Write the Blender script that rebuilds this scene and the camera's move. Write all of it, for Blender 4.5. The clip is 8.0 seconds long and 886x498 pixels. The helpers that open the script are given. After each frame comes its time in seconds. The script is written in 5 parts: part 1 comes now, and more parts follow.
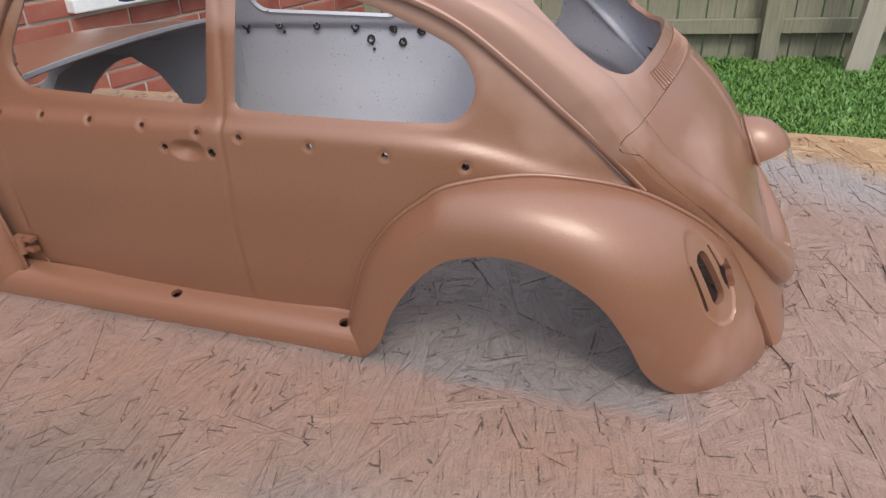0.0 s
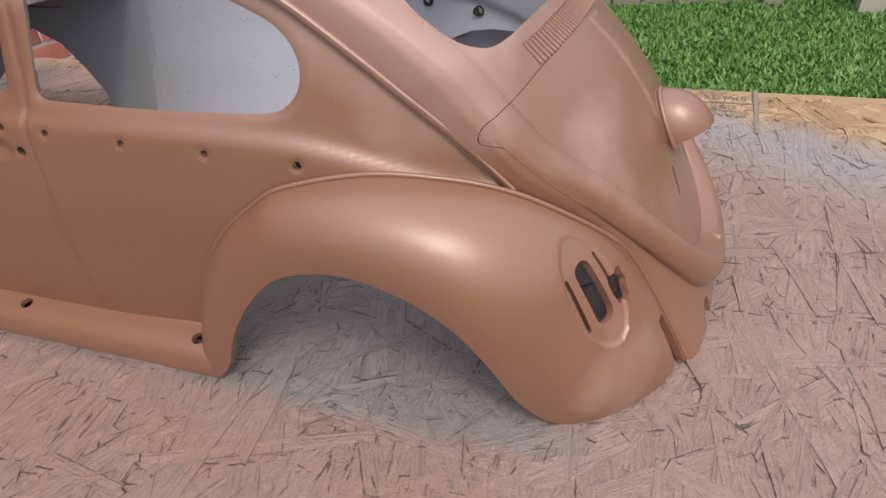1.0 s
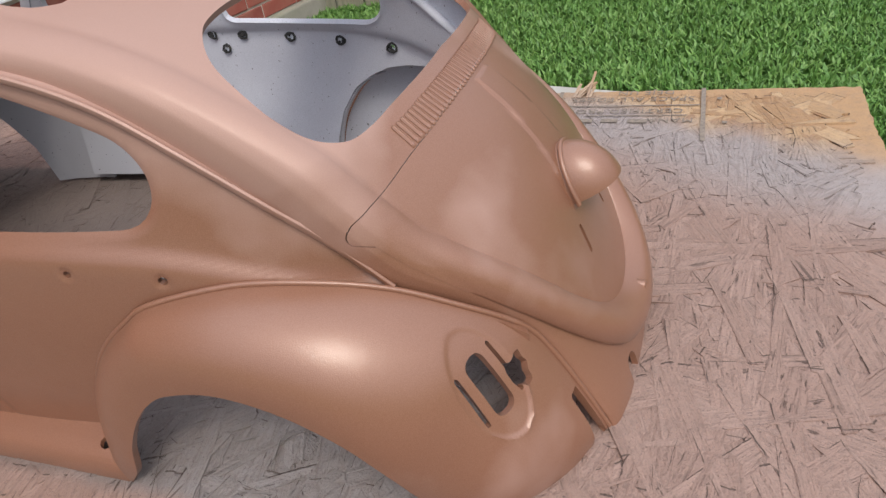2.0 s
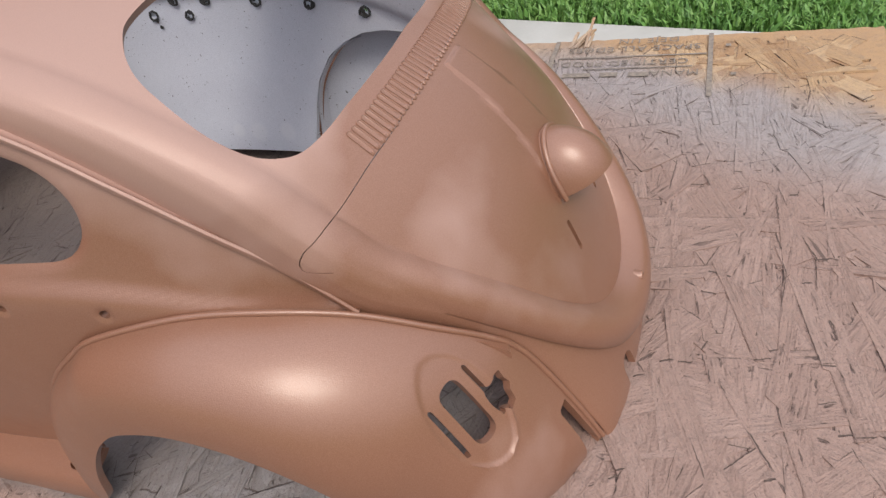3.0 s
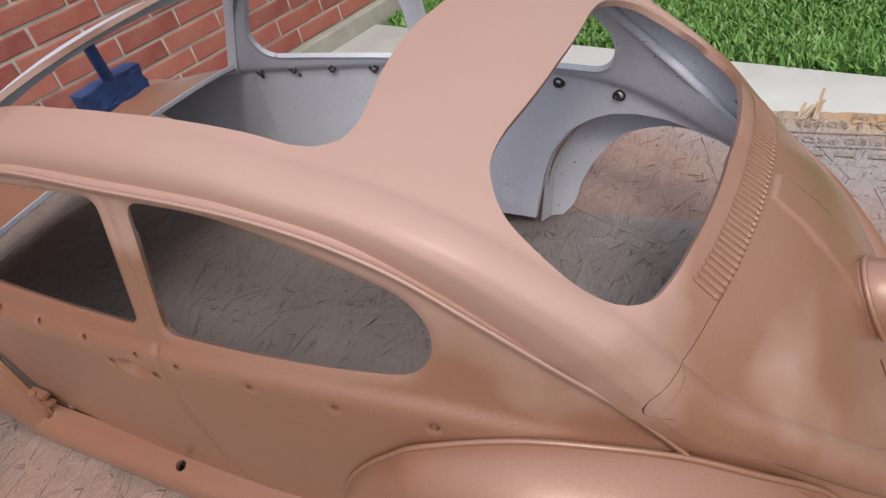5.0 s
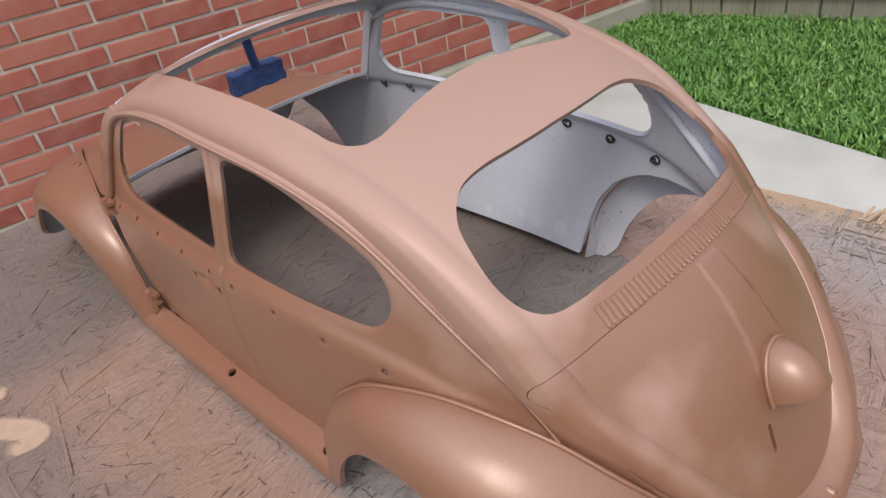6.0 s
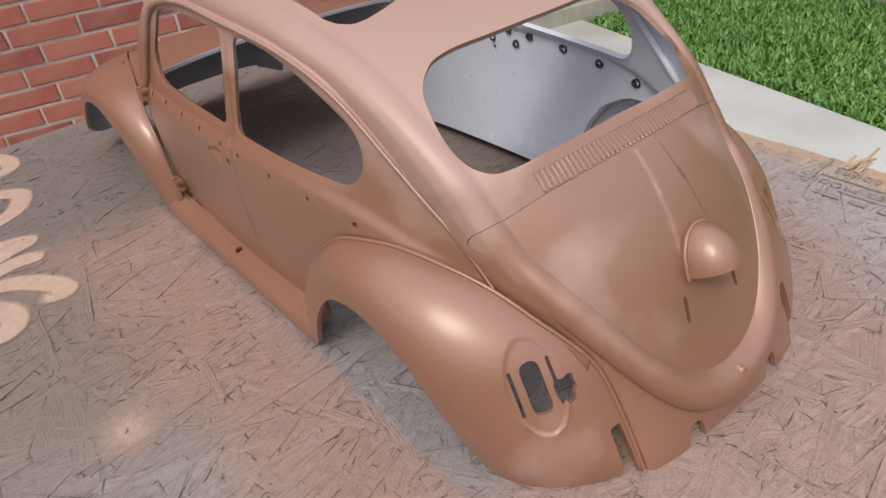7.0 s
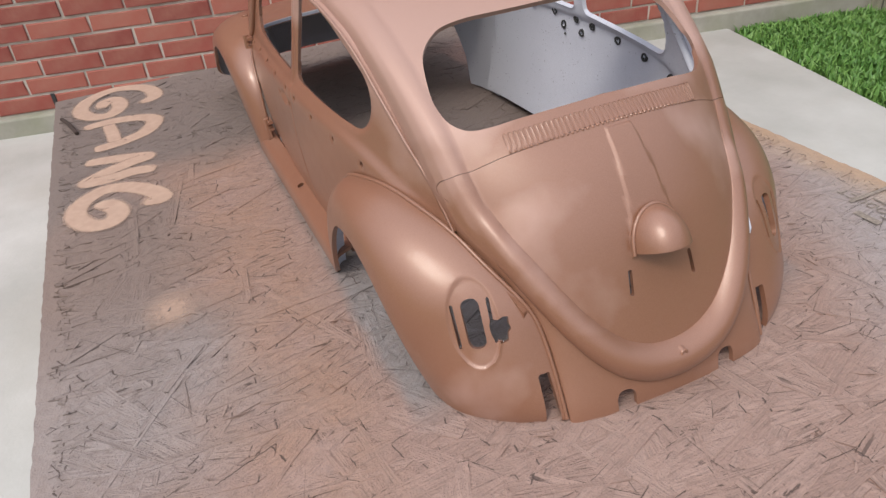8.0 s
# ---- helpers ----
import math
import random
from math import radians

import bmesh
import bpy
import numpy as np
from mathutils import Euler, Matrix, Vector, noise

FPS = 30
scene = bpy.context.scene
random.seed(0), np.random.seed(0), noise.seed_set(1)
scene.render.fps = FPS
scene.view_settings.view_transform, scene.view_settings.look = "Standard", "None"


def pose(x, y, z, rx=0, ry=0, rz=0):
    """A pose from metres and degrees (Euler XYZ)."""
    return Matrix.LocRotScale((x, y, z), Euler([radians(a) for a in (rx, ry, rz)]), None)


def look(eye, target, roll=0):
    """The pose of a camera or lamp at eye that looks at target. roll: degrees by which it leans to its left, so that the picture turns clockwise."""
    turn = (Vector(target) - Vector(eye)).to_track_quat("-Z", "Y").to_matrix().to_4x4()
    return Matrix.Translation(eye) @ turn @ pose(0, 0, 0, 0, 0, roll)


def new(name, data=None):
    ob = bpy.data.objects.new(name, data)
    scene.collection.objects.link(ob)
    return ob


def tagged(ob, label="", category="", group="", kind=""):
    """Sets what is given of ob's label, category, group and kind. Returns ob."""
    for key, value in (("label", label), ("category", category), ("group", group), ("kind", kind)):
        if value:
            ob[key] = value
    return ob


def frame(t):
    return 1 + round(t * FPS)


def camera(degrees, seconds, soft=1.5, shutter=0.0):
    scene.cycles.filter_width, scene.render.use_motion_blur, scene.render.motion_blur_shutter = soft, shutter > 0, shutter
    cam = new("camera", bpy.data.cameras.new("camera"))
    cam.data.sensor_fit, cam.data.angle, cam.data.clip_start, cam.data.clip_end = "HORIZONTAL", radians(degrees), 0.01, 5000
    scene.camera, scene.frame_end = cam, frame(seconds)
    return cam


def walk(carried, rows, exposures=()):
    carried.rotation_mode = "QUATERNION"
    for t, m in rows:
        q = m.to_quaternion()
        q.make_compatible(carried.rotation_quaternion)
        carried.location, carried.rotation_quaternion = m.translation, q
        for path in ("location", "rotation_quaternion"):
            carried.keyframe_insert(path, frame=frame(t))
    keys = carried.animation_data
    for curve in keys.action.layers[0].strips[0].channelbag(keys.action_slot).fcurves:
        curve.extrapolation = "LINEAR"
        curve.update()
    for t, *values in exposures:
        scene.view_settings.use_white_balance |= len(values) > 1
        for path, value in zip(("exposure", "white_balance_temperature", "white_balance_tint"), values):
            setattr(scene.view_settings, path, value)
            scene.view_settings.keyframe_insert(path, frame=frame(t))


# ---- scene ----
cam = camera(65.32, 8.0, soft=1.4)
# seconds, eye in metres, turn in degrees
PATH = [
    (0.0, -0.1264, -0.7328, 0.4134, 61.42, 2.26, 18.90),
    (0.5, -0.0757, -0.6528, 0.3920, 61.06, 2.26, 20.34),
    (1.0, -0.0320, -0.5908, 0.3988, 57.56, 4.09, 19.91),
    (1.5, 0.0173, -0.5381, 0.4328, 56.60, 6.72, 18.44),
    (3.0, 0.0396, -0.4175, 0.4531, 49.30, 10.99, 17.17),
    (3.5, 0.0168, -0.3914, 0.4803, 47.23, 11.74, 17.90),
    (4.0, -0.0502, -0.3971, 0.5193, 47.20, 13.31, 20.29),
    (4.5, -0.1434, -0.4138, 0.5276, 48.22, 13.64, 19.84),
    (6.0, 0.0824, -0.4407, 0.5866, 56.47, 8.85, 44.52),
    (6.5, 0.1125, -0.4863, 0.5638, 54.88, 7.68, 41.71),
    (7.0, 0.2156, -0.4766, 0.5417, 55.35, 6.50, 50.31),
    (7.5, 0.3611, -0.4376, 0.5399, 55.91, 5.79, 59.80),
    (8.0, 0.3852, -0.3938, 0.5339, 56.30, 5.08, 65.37),
]
walk(cam, [(r[0], pose(*r[1:])) for r in PATH])

# ---- light ----
world = bpy.data.worlds.new("sky")
scene.world = world
world.use_nodes = True
wn = world.node_tree
sky = wn.nodes.new("ShaderNodeTexSky")
sky.sky_type = "NISHITA"
sky.sun_disc = False
sky.sun_elevation, sky.sun_rotation = radians(51), radians(145)
sky.dust_density = 3.0
# thin bright overcast: paler than a clear sky, and brightest overhead
veil = wn.nodes.new("ShaderNodeMix")
veil.data_type = "RGBA"
veil.inputs[0].default_value = 0.55
wn.links.new(sky.outputs[0], veil.inputs[6])
veil.inputs[7].default_value = (4.6, 4.7, 4.9, 1.0)
way = wn.nodes.new("ShaderNodeTexCoord")
height = wn.nodes.new("ShaderNodeSeparateXYZ")
wn.links.new(way.outputs["Generated"], height.inputs[0])
rise = wn.nodes.new("ShaderNodeMapRange")
wn.links.new(height.outputs[2], rise.inputs[0])
rise.inputs[1].default_value, rise.inputs[2].default_value, rise.inputs[3].default_value, rise.inputs[4].default_value = 0.0, 1.0, 0.30, 1.75
dome = wn.nodes.new("ShaderNodeVectorMath")
dome.operation = "SCALE"
wn.links.new(veil.outputs[2], dome.inputs[0])
wn.links.new(rise.outputs[0], dome.inputs["Scale"])
wn.links.new(dome.outputs[0], wn.nodes["Background"].inputs[0])
wn.nodes["Background"].inputs[1].default_value = 0.192
sun = new("sun", bpy.data.lights.new("sun", "SUN"))
sun.data.energy, sun.data.angle, sun.data.color = 0.85, radians(12), (1.0, 0.95, 0.87)
sun.matrix_world = look((3.7, -5.2, 8.0), (0, 0, 0))
scene.view_settings.exposure = 0.40

# One drawing unit of the shell and its surroundings, in metres.
U = 0.1525


# ---- materials ----
def material(name, rough=0.6, metal=0.0):
    m = bpy.data.materials.new(name)
    m.use_nodes = True
    b = m.node_tree.nodes["Principled BSDF"]
    b.inputs["Roughness"].default_value, b.inputs["Metallic"].default_value = rough, metal
    return m, m.node_tree, b


def noise_tex(nt, scale, detail=6.0, rough=0.6, stretch=None, coord="Object"):
    tc = nt.nodes.new("ShaderNodeTexCoord")
    n = nt.nodes.new("ShaderNodeTexNoise")
    n.inputs["Scale"].default_value, n.inputs["Detail"].default_value, n.inputs["Roughness"].default_value = scale, detail, rough
    if stretch:
        mp = nt.nodes.new("ShaderNodeMapping")
        mp.inputs["Scale"].default_value = stretch
        nt.links.new(tc.outputs[coord], mp.inputs[0])
        nt.links.new(mp.outputs[0], n.inputs["Vector"])
    else:
        nt.links.new(tc.outputs[coord], n.inputs["Vector"])
    return n.outputs["Fac"]


def ramp(nt, fac, stops):
    r = nt.nodes.new("ShaderNodeValToRGB")
    el = r.color_ramp.elements
    while len(el) < len(stops):
        el.new(0.5)
    for e, (p, c) in zip(el, stops):
        e.position, e.color = p, (*c, 1.0) if len(c) == 3 else c
    nt.links.new(fac, r.inputs[0])
    return r.outputs[0]


def mix(nt, fac, a, b, kind="MIX"):
    m = nt.nodes.new("ShaderNodeMix")
    m.data_type, m.blend_type = "RGBA", kind
    for k, v in ((0, fac), (6, a), (7, b)):
        if isinstance(v, (int, float)):
            m.inputs[k].default_value = v
        elif isinstance(v, tuple):
            m.inputs[k].default_value = (*v, 1.0)
        else:
            nt.links.new(v, m.inputs[k])
    return m.outputs[2]


def bump(nt, b, height, strength, dist):
    n = nt.nodes.new("ShaderNodeBump")
    n.inputs["Strength"].default_value, n.inputs["Distance"].default_value = strength, dist
    nt.links.new(height, n.inputs["Height"])
    old = b.inputs["Normal"].links
    if old:
        nt.links.new(old[0].from_socket, n.inputs["Normal"])
    nt.links.new(n.outputs[0], b.inputs["Normal"])


def gray(a):
    return (a, a, a)


def copper_paint():
    m, nt, b = material("copper_paint", 0.5, 0.12)
    # wet, deep coats and dry, pale overspray in soft patches, partly painted sky sheen
    # the tail took more paint; by height, skylight and lower-side shade are painted in
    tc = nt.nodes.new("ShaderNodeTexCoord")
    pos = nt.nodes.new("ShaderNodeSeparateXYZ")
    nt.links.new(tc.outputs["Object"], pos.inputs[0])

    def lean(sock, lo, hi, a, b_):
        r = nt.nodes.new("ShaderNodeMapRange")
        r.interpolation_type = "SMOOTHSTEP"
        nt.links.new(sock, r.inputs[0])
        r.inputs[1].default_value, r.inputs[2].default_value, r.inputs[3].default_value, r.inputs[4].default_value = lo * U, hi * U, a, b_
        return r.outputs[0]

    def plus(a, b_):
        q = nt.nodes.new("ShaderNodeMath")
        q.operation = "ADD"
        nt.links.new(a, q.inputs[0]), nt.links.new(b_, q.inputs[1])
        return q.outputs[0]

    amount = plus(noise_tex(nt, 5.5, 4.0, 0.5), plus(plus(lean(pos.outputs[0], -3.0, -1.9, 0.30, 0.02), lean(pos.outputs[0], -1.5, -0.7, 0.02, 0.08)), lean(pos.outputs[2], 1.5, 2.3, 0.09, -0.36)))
    wet_shade = ramp(nt, amount, [(0.49, gray(0.0)), (0.62, gray(1.0))])
    base = mix(nt, wet_shade, (0.368, 0.226, 0.180), (0.234, 0.106, 0.061))
    fleck = noise_tex(nt, 1500.0, 2.0)
    base = mix(nt, ramp(nt, fleck, [(0.35, gray(0.0)), (0.75, gray(0.16))]), base, (0.55, 0.34, 0.25))
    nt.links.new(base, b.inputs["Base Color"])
    fine = ramp(nt, noise_tex(nt, 40.0, 5.0), [(0.35, gray(0.0)), (0.7, gray(1.0))])
    nt.links.new(mix(nt, 0.25, mix(nt, wet_shade, gray(0.55), gray(0.40)), mix(nt, fine, gray(0.36), gray(0.56))), b.inputs["Roughness"])
    b.inputs["Specular IOR Level"].default_value = 0.4
    b.inputs["Coat Weight"].default_value, b.inputs["Coat Roughness"].default_value = 0.2, 0.17
    nt.links.new(mix(nt, wet_shade, gray(0.20), gray(0.80)), b.inputs["Coat Weight"])
    bump(nt, b, noise_tex(nt, 420.0, 3.0), 0.05, 0.0012)
    bump(nt, b, noise_tex(nt, 1500.0, 2.0), 0.26, 0.0005)
    nt.links.new(b.inputs["Normal"].links[0].from_socket, b.inputs["Coat Normal"])
    return m


def primer():
    m, nt, b = material("grey_primer", 0.7)
    base = ramp(nt, noise_tex(nt, 6.0, 4.0), [(0.3, (0.55, 0.568, 0.635)), (0.7, (0.64, 0.658, 0.725))])
    base = mix(nt, ramp(nt, noise_tex(nt, 900.0, 2.0), [(0.4, gray(0.0)), (0.7, gray(0.3))]), base, (0.28, 0.29, 0.34))
    # mixes to a darker grey towards the front
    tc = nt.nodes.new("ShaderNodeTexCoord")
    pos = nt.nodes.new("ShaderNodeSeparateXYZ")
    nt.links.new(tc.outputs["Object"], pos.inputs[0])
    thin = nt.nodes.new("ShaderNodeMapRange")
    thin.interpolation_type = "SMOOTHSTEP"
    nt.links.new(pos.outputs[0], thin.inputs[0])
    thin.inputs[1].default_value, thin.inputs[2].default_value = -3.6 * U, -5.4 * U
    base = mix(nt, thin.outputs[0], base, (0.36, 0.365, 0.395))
    # pale spots along the sill
    for sx, sz, size in ((-2.93, 0.30, 0.09), (-3.22, 0.29, 0.10), (-3.42, 0.30, 0.07), (-3.85, 0.22, 0.06)):
        off = nt.nodes.new("ShaderNodeVectorMath")
        off.operation = "DISTANCE"
        mask = nt.nodes.new("ShaderNodeCombineXYZ")
        nt.links.new(pos.outputs[0], mask.inputs[0]), nt.links.new(pos.outputs[2], mask.inputs[2])
        nt.links.new(mask.outputs[0], off.inputs[0])
        off.inputs[1].default_value = (sx * U, 0.0, sz * U)
        fade = nt.nodes.new("ShaderNodeMapRange")
        nt.links.new(off.outputs["Value"], fade.inputs[0])
        fade.inputs[1].default_value, fade.inputs[2].default_value, fade.inputs[3].default_value, fade.inputs[4].default_value = size * 0.6 * U, size * U, 0.5, 0.0
        base = mix(nt, fade.outputs[0], base, (0.68, 0.69, 0.73))
    speck = ramp(nt, noise_tex(nt, 240.0, 2.0), [(0.26, gray(1.0)), (0.31, gray(0.0))])
    base = mix(nt, speck, base, (0.12, 0.12, 0.13))
    nt.links.new(base, b.inputs["Base Color"])
    bump(nt, b, noise_tex(nt, 700.0, 2.0), 0.1, 0.0005)
    return m


def brick_clay():
    m, nt, b = material("brick_clay", 0.88)
    rnd = nt.nodes.new("ShaderNodeObjectInfo").outputs["Random"]
    isl = nt.nodes.new("ShaderNodeNewGeometry").outputs["Random Per Island"]
    s = nt.nodes.new("ShaderNodeMath")
    s.operation = "ADD"
    nt.links.new(rnd, s.inputs[0]), nt.links.new(isl, s.inputs[1])
    fr = nt.nodes.new("ShaderNodeMath")
    fr.operation = "FRACT"
    nt.links.new(s.outputs[0], fr.inputs[0])
    base = ramp(nt, fr.outputs[0], [(0.0, (0.21, 0.052, 0.040)), (0.5, (0.27, 0.070, 0.052)), (1.0, (0.33, 0.105, 0.075))])
    base = mix(nt, ramp(nt, noise_tex(nt, 14.0, 6.0), [(0.4, gray(0.0)), (0.75, gray(0.45))]), base, (0.34, 0.17, 0.12))
    nt.links.new(base, b.inputs["Base Color"])
    bump(nt, b, noise_tex(nt, 130.0, 5.0), 0.5, 0.002)
    return m


def rough_stone(name, lo, hi, scale, fine, tint=None, rough=0.9):
    m, nt, b = material(name, rough)
    base = ramp(nt, noise_tex(nt, scale, 8.0), [(0.3, lo), (0.7, hi)])
    if tint:
        base = mix(nt, ramp(nt, noise_tex(nt, scale * 0.4, 4.0), [(0.45, gray(0.0)), (0.7, gray(0.6))]), base, tint)
    nt.links.new(base, b.inputs["Base Color"])
    bump(nt, b, noise_tex(nt, fine, 6.0), 0.4, 0.002)
    return m


def fence_wood(name, lo, hi):
    m, nt, b = material(name, 0.85)
    rnd = nt.nodes.new("ShaderNodeObjectInfo").outputs["Random"]
    grain = noise_tex(nt, 9.0, 8.0, 0.7, (12.0, 12.0, 0.7))
    base = ramp(nt, grain, [(0.3, lo), (0.7, hi)])
    base = mix(nt, ramp(nt, rnd, [(0.0, gray(0.0)), (1.0, gray(0.5))]), base, (0.20, 0.20, 0.15))
    base = mix(nt, ramp(nt, noise_tex(nt, 3.0, 6.0), [(0.5, gray(0.0)), (0.8, gray(0.6))]), base, (0.13, 0.16, 0.08))
    nt.links.new(base, b.inputs["Base Color"])
    bump(nt, b, grain, 0.4, 0.004)
    return m


def grass_blade():
    m, nt, b = material("grass_blade", 0.55)
    isl = nt.nodes.new("ShaderNodeNewGeometry").outputs["Random Per Island"]
    base = ramp(nt, isl, [(0.0, (0.072, 0.175, 0.034)), (0.5, (0.125, 0.265, 0.052)), (1.0, (0.195, 0.335, 0.085))])
    base = mix(nt, ramp(nt, noise_tex(nt, 1.6, 4.0), [(0.4, gray(0.0)), (0.7, gray(0.5))]), base, (0.08, 0.21, 0.04))
    nt.links.new(base, b.inputs["Base Color"])
    b.inputs["Subsurface Weight"].default_value = 0.0
    return m


def plain(name, colour, rough=0.5, metal=0.0, vary=0.15, scale=30.0):
    m, nt, b = material(name, rough, metal)
    dark = tuple(c * (1 - vary) for c in colour)
    nt.links.new(ramp(nt, noise_tex(nt, scale, 5.0), [(0.3, dark), (0.7, colour)]), b.inputs["Base Color"])
    return m


def strand_board():
    """Strand board, oversprayed copper and grey, bare along one edge."""
    m, nt, b = material("sprayed_strand_board", 0.8)
    isl = nt.nodes.new("ShaderNodeNewGeometry").outputs["Random Per Island"]
    rnd = nt.nodes.new("ShaderNodeObjectInfo").outputs["Random"]

    def calc(op, *args):
        q = nt.nodes.new("ShaderNodeMath")
        q.operation = op
        for k, a in enumerate(args):
            if isinstance(a, (int, float)):
                q.inputs[k].default_value = a
            else:
                nt.links.new(a, q.inputs[k])
        return q.outputs[0]

    def step(a, lo, hi):
        r = nt.nodes.new("ShaderNodeMapRange")
        r.interpolation_type = "SMOOTHSTEP"
        nt.links.new(a, r.inputs[0])
        r.inputs[1].default_value, r.inputs[2].default_value = lo, hi
        return r.outputs[0]

    each = calc("FRACT", calc("ADD", rnd, isl))
    geo = nt.nodes.new("ShaderNodeNewGeometry")
    unit = nt.nodes.new("ShaderNodeVectorMath")
    unit.operation = "SCALE"
    unit.inputs["Scale"].default_value = 1 / U
    nt.links.new(geo.outputs["Position"], unit.inputs[0])
    sep = nt.nodes.new("ShaderNodeSeparateXYZ")
    nt.links.new(unit.outputs[0], sep.inputs[0])
    x, y = sep.outputs[0], sep.outputs[1]

    def cloud(scale, detail=5.0):
        n = nt.nodes.new("ShaderNodeTexNoise")
        n.inputs["Scale"].default_value, n.inputs["Detail"].default_value = scale, detail
        nt.links.new(unit.outputs[0], n.inputs["Vector"])
        return n.outputs["Fac"]

    blotch = calc("SUBTRACT", cloud(0.55, 4.0), 0.5)
    fine = calc("SUBTRACT", cloud(2.5, 6.0), 0.5)
    # grain runs along each strand
    uvn = nt.nodes.new("ShaderNodeUVMap")
    uvn.uv_map = "strand"

    def along(sx, sy, detail, rough=0.6):
        mp = nt.nodes.new("ShaderNodeMapping")
        mp.inputs["Scale"].default_value = (sx, sy, 1.0)
        nt.links.new(uvn.outputs[0], mp.inputs[0])
        n = nt.nodes.new("ShaderNodeTexNoise")
        n.inputs["Scale"].default_value, n.inputs["Detail"].default_value, n.inputs["Roughness"].default_value = 1.0, detail, rough
        nt.links.new(mp.outputs[0], n.inputs["Vector"])
        return n.outputs["Fac"]

    grain = along(2.2, 42.0, 5.0, 0.65)
    split_ = along(1.3, 19.0, 3.0, 0.5)
    wood = ramp(nt, each, [(0.0, (0.36, 0.21, 0.105)), (0.5, (0.46, 0.30, 0.16)), (1.0, (0.58, 0.41, 0.24))])
    wood = mix(nt, ramp(nt, grain, [(0.35, gray(0.0)), (0.7, gray(0.45))]), wood, (0.30, 0.17, 0.085))
    copper = ramp(nt, each, [(0.0, (0.29, 0.190, 0.152)), (0.5, (0.315, 0.208, 0.167)), (1.0, (0.34, 0.23, 0.187))])
    tan = (0.32, 0.198, 0.142)
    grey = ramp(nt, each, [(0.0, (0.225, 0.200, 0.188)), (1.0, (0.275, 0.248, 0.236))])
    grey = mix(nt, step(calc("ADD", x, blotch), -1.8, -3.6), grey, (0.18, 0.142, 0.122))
    # grey primer: along the outer flank and the front; with painted shade, in and just round the shell's outline
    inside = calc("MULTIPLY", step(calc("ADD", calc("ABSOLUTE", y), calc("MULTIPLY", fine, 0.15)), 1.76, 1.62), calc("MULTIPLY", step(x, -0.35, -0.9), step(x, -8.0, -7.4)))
    flank = step(calc("ADD", calc("MULTIPLY", y, -1.0), calc("MULTIPLY", blotch, 2.5)), 2.1, 3.2)
    front = step(calc("ADD", calc("MULTIPLY", x, -1.0), calc("ADD", calc("MULTIPLY", blotch, 3.0), calc("MULTIPLY", y, -0.5))), 6.2, 7.6)
    patchy = step(blotch, 0.06, 0.22)
    near_grey = calc("MULTIPLY", calc("MAXIMUM", calc("MULTIPLY", flank, 0.8), calc("MAXIMUM", front, calc("MULTIPLY", patchy, 0.5))), step(x, 0.3, -1.6))
    paint = mix(nt, calc("MULTIPLY", step(calc("MULTIPLY", y, -1.0), 1.7, 2.1), calc("MULTIPLY", step(x, 0.6, -0.8), step(calc("ADD", blotch, fine), -0.35, 0.1))), copper, tan)
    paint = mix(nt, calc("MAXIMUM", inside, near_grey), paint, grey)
    # pale grey mist, then bare wood towards the far long edge
    edge = calc("ADD", calc("ADD", y, calc("MULTIPLY", x, 0.55)), calc("MULTIPLY", blotch, 0.9))
    mist = calc("MULTIPLY", step(edge, 1.3, 2.4), step(y, 0.6, 1.6))
    paint = mix(nt, calc("MULTIPLY", mist, 0.75), paint, (0.325, 0.305, 0.30))
    bare = calc("MAXIMUM", step(calc("ADD", edge, calc("MULTIPLY", fine, 0.4)), 2.60, 3.2), calc("MULTIPLY", step(calc("ADD", y, calc("MULTIPLY", fine, 0.3)), 2.85, 3.5), 0.7))
    base = mix(nt, bare, paint, wood)
    base = mix(nt, ramp(nt, cloud(14.0, 5.0), [(0.45, gray(0.0)), (0.8, gray(0.35))]), base, (0.20, 0.145, 0.12))
    # gaps along the strands' outlines, broken where the paint has bridged them
    uvo = nt.nodes.new("ShaderNodeUVMap")
    uvo.uv_map = "outline"
    so = nt.nodes.new("ShaderNodeSeparateXYZ")
    nt.links.new(uvo.outputs[0], so.inputs[0])
    fray = calc("SUBTRACT", cloud(26.0, 3.0), 0.5)
    au = calc("ADD", calc("ABSOLUTE", so.outputs[0]), calc("MULTIPLY", fray, 0.022))
    av = calc("ADD", so.outputs[1], calc("MULTIPLY", fray, 0.10))
    gap = calc("MAXIMUM", calc("MULTIPLY", step(au, 0.497, 0.500), step(au, 0.509, 0.506)), calc("MULTIPLY", step(av, 0.478, 0.490), step(av, 0.520, 0.508)))
    gap = calc("MULTIPLY", gap, step(along(3.0, 2.0, 3.0), 0.43, 0.50))
    base = mix(nt, calc("MULTIPLY", gap, 0.85), base, (0.075, 0.050, 0.040))
    # thin checks that the paint has not filled
    base = mix(nt, ramp(nt, split_, [(0.265, gray(0.75)), (0.30, gray(0.0))]), base, (0.08, 0.052, 0.042))
    base = mix(nt, ramp(nt, grain, [(0.25, gray(0.50)), (0.50, gray(0.0))]), base, (0.12, 0.08, 0.065))
    nt.links.new(base, b.inputs["Base Color"])
    # torn fibres in patches
    torn = calc("MULTIPLY", step(cloud(1.6, 3.0), 0.52, 0.60), step(along(5.0, 26.0, 4.0, 0.6), 0.60, 0.66))
    base = mix(nt, calc("MULTIPLY", torn, 0.75), base, (0.07, 0.045, 0.036))
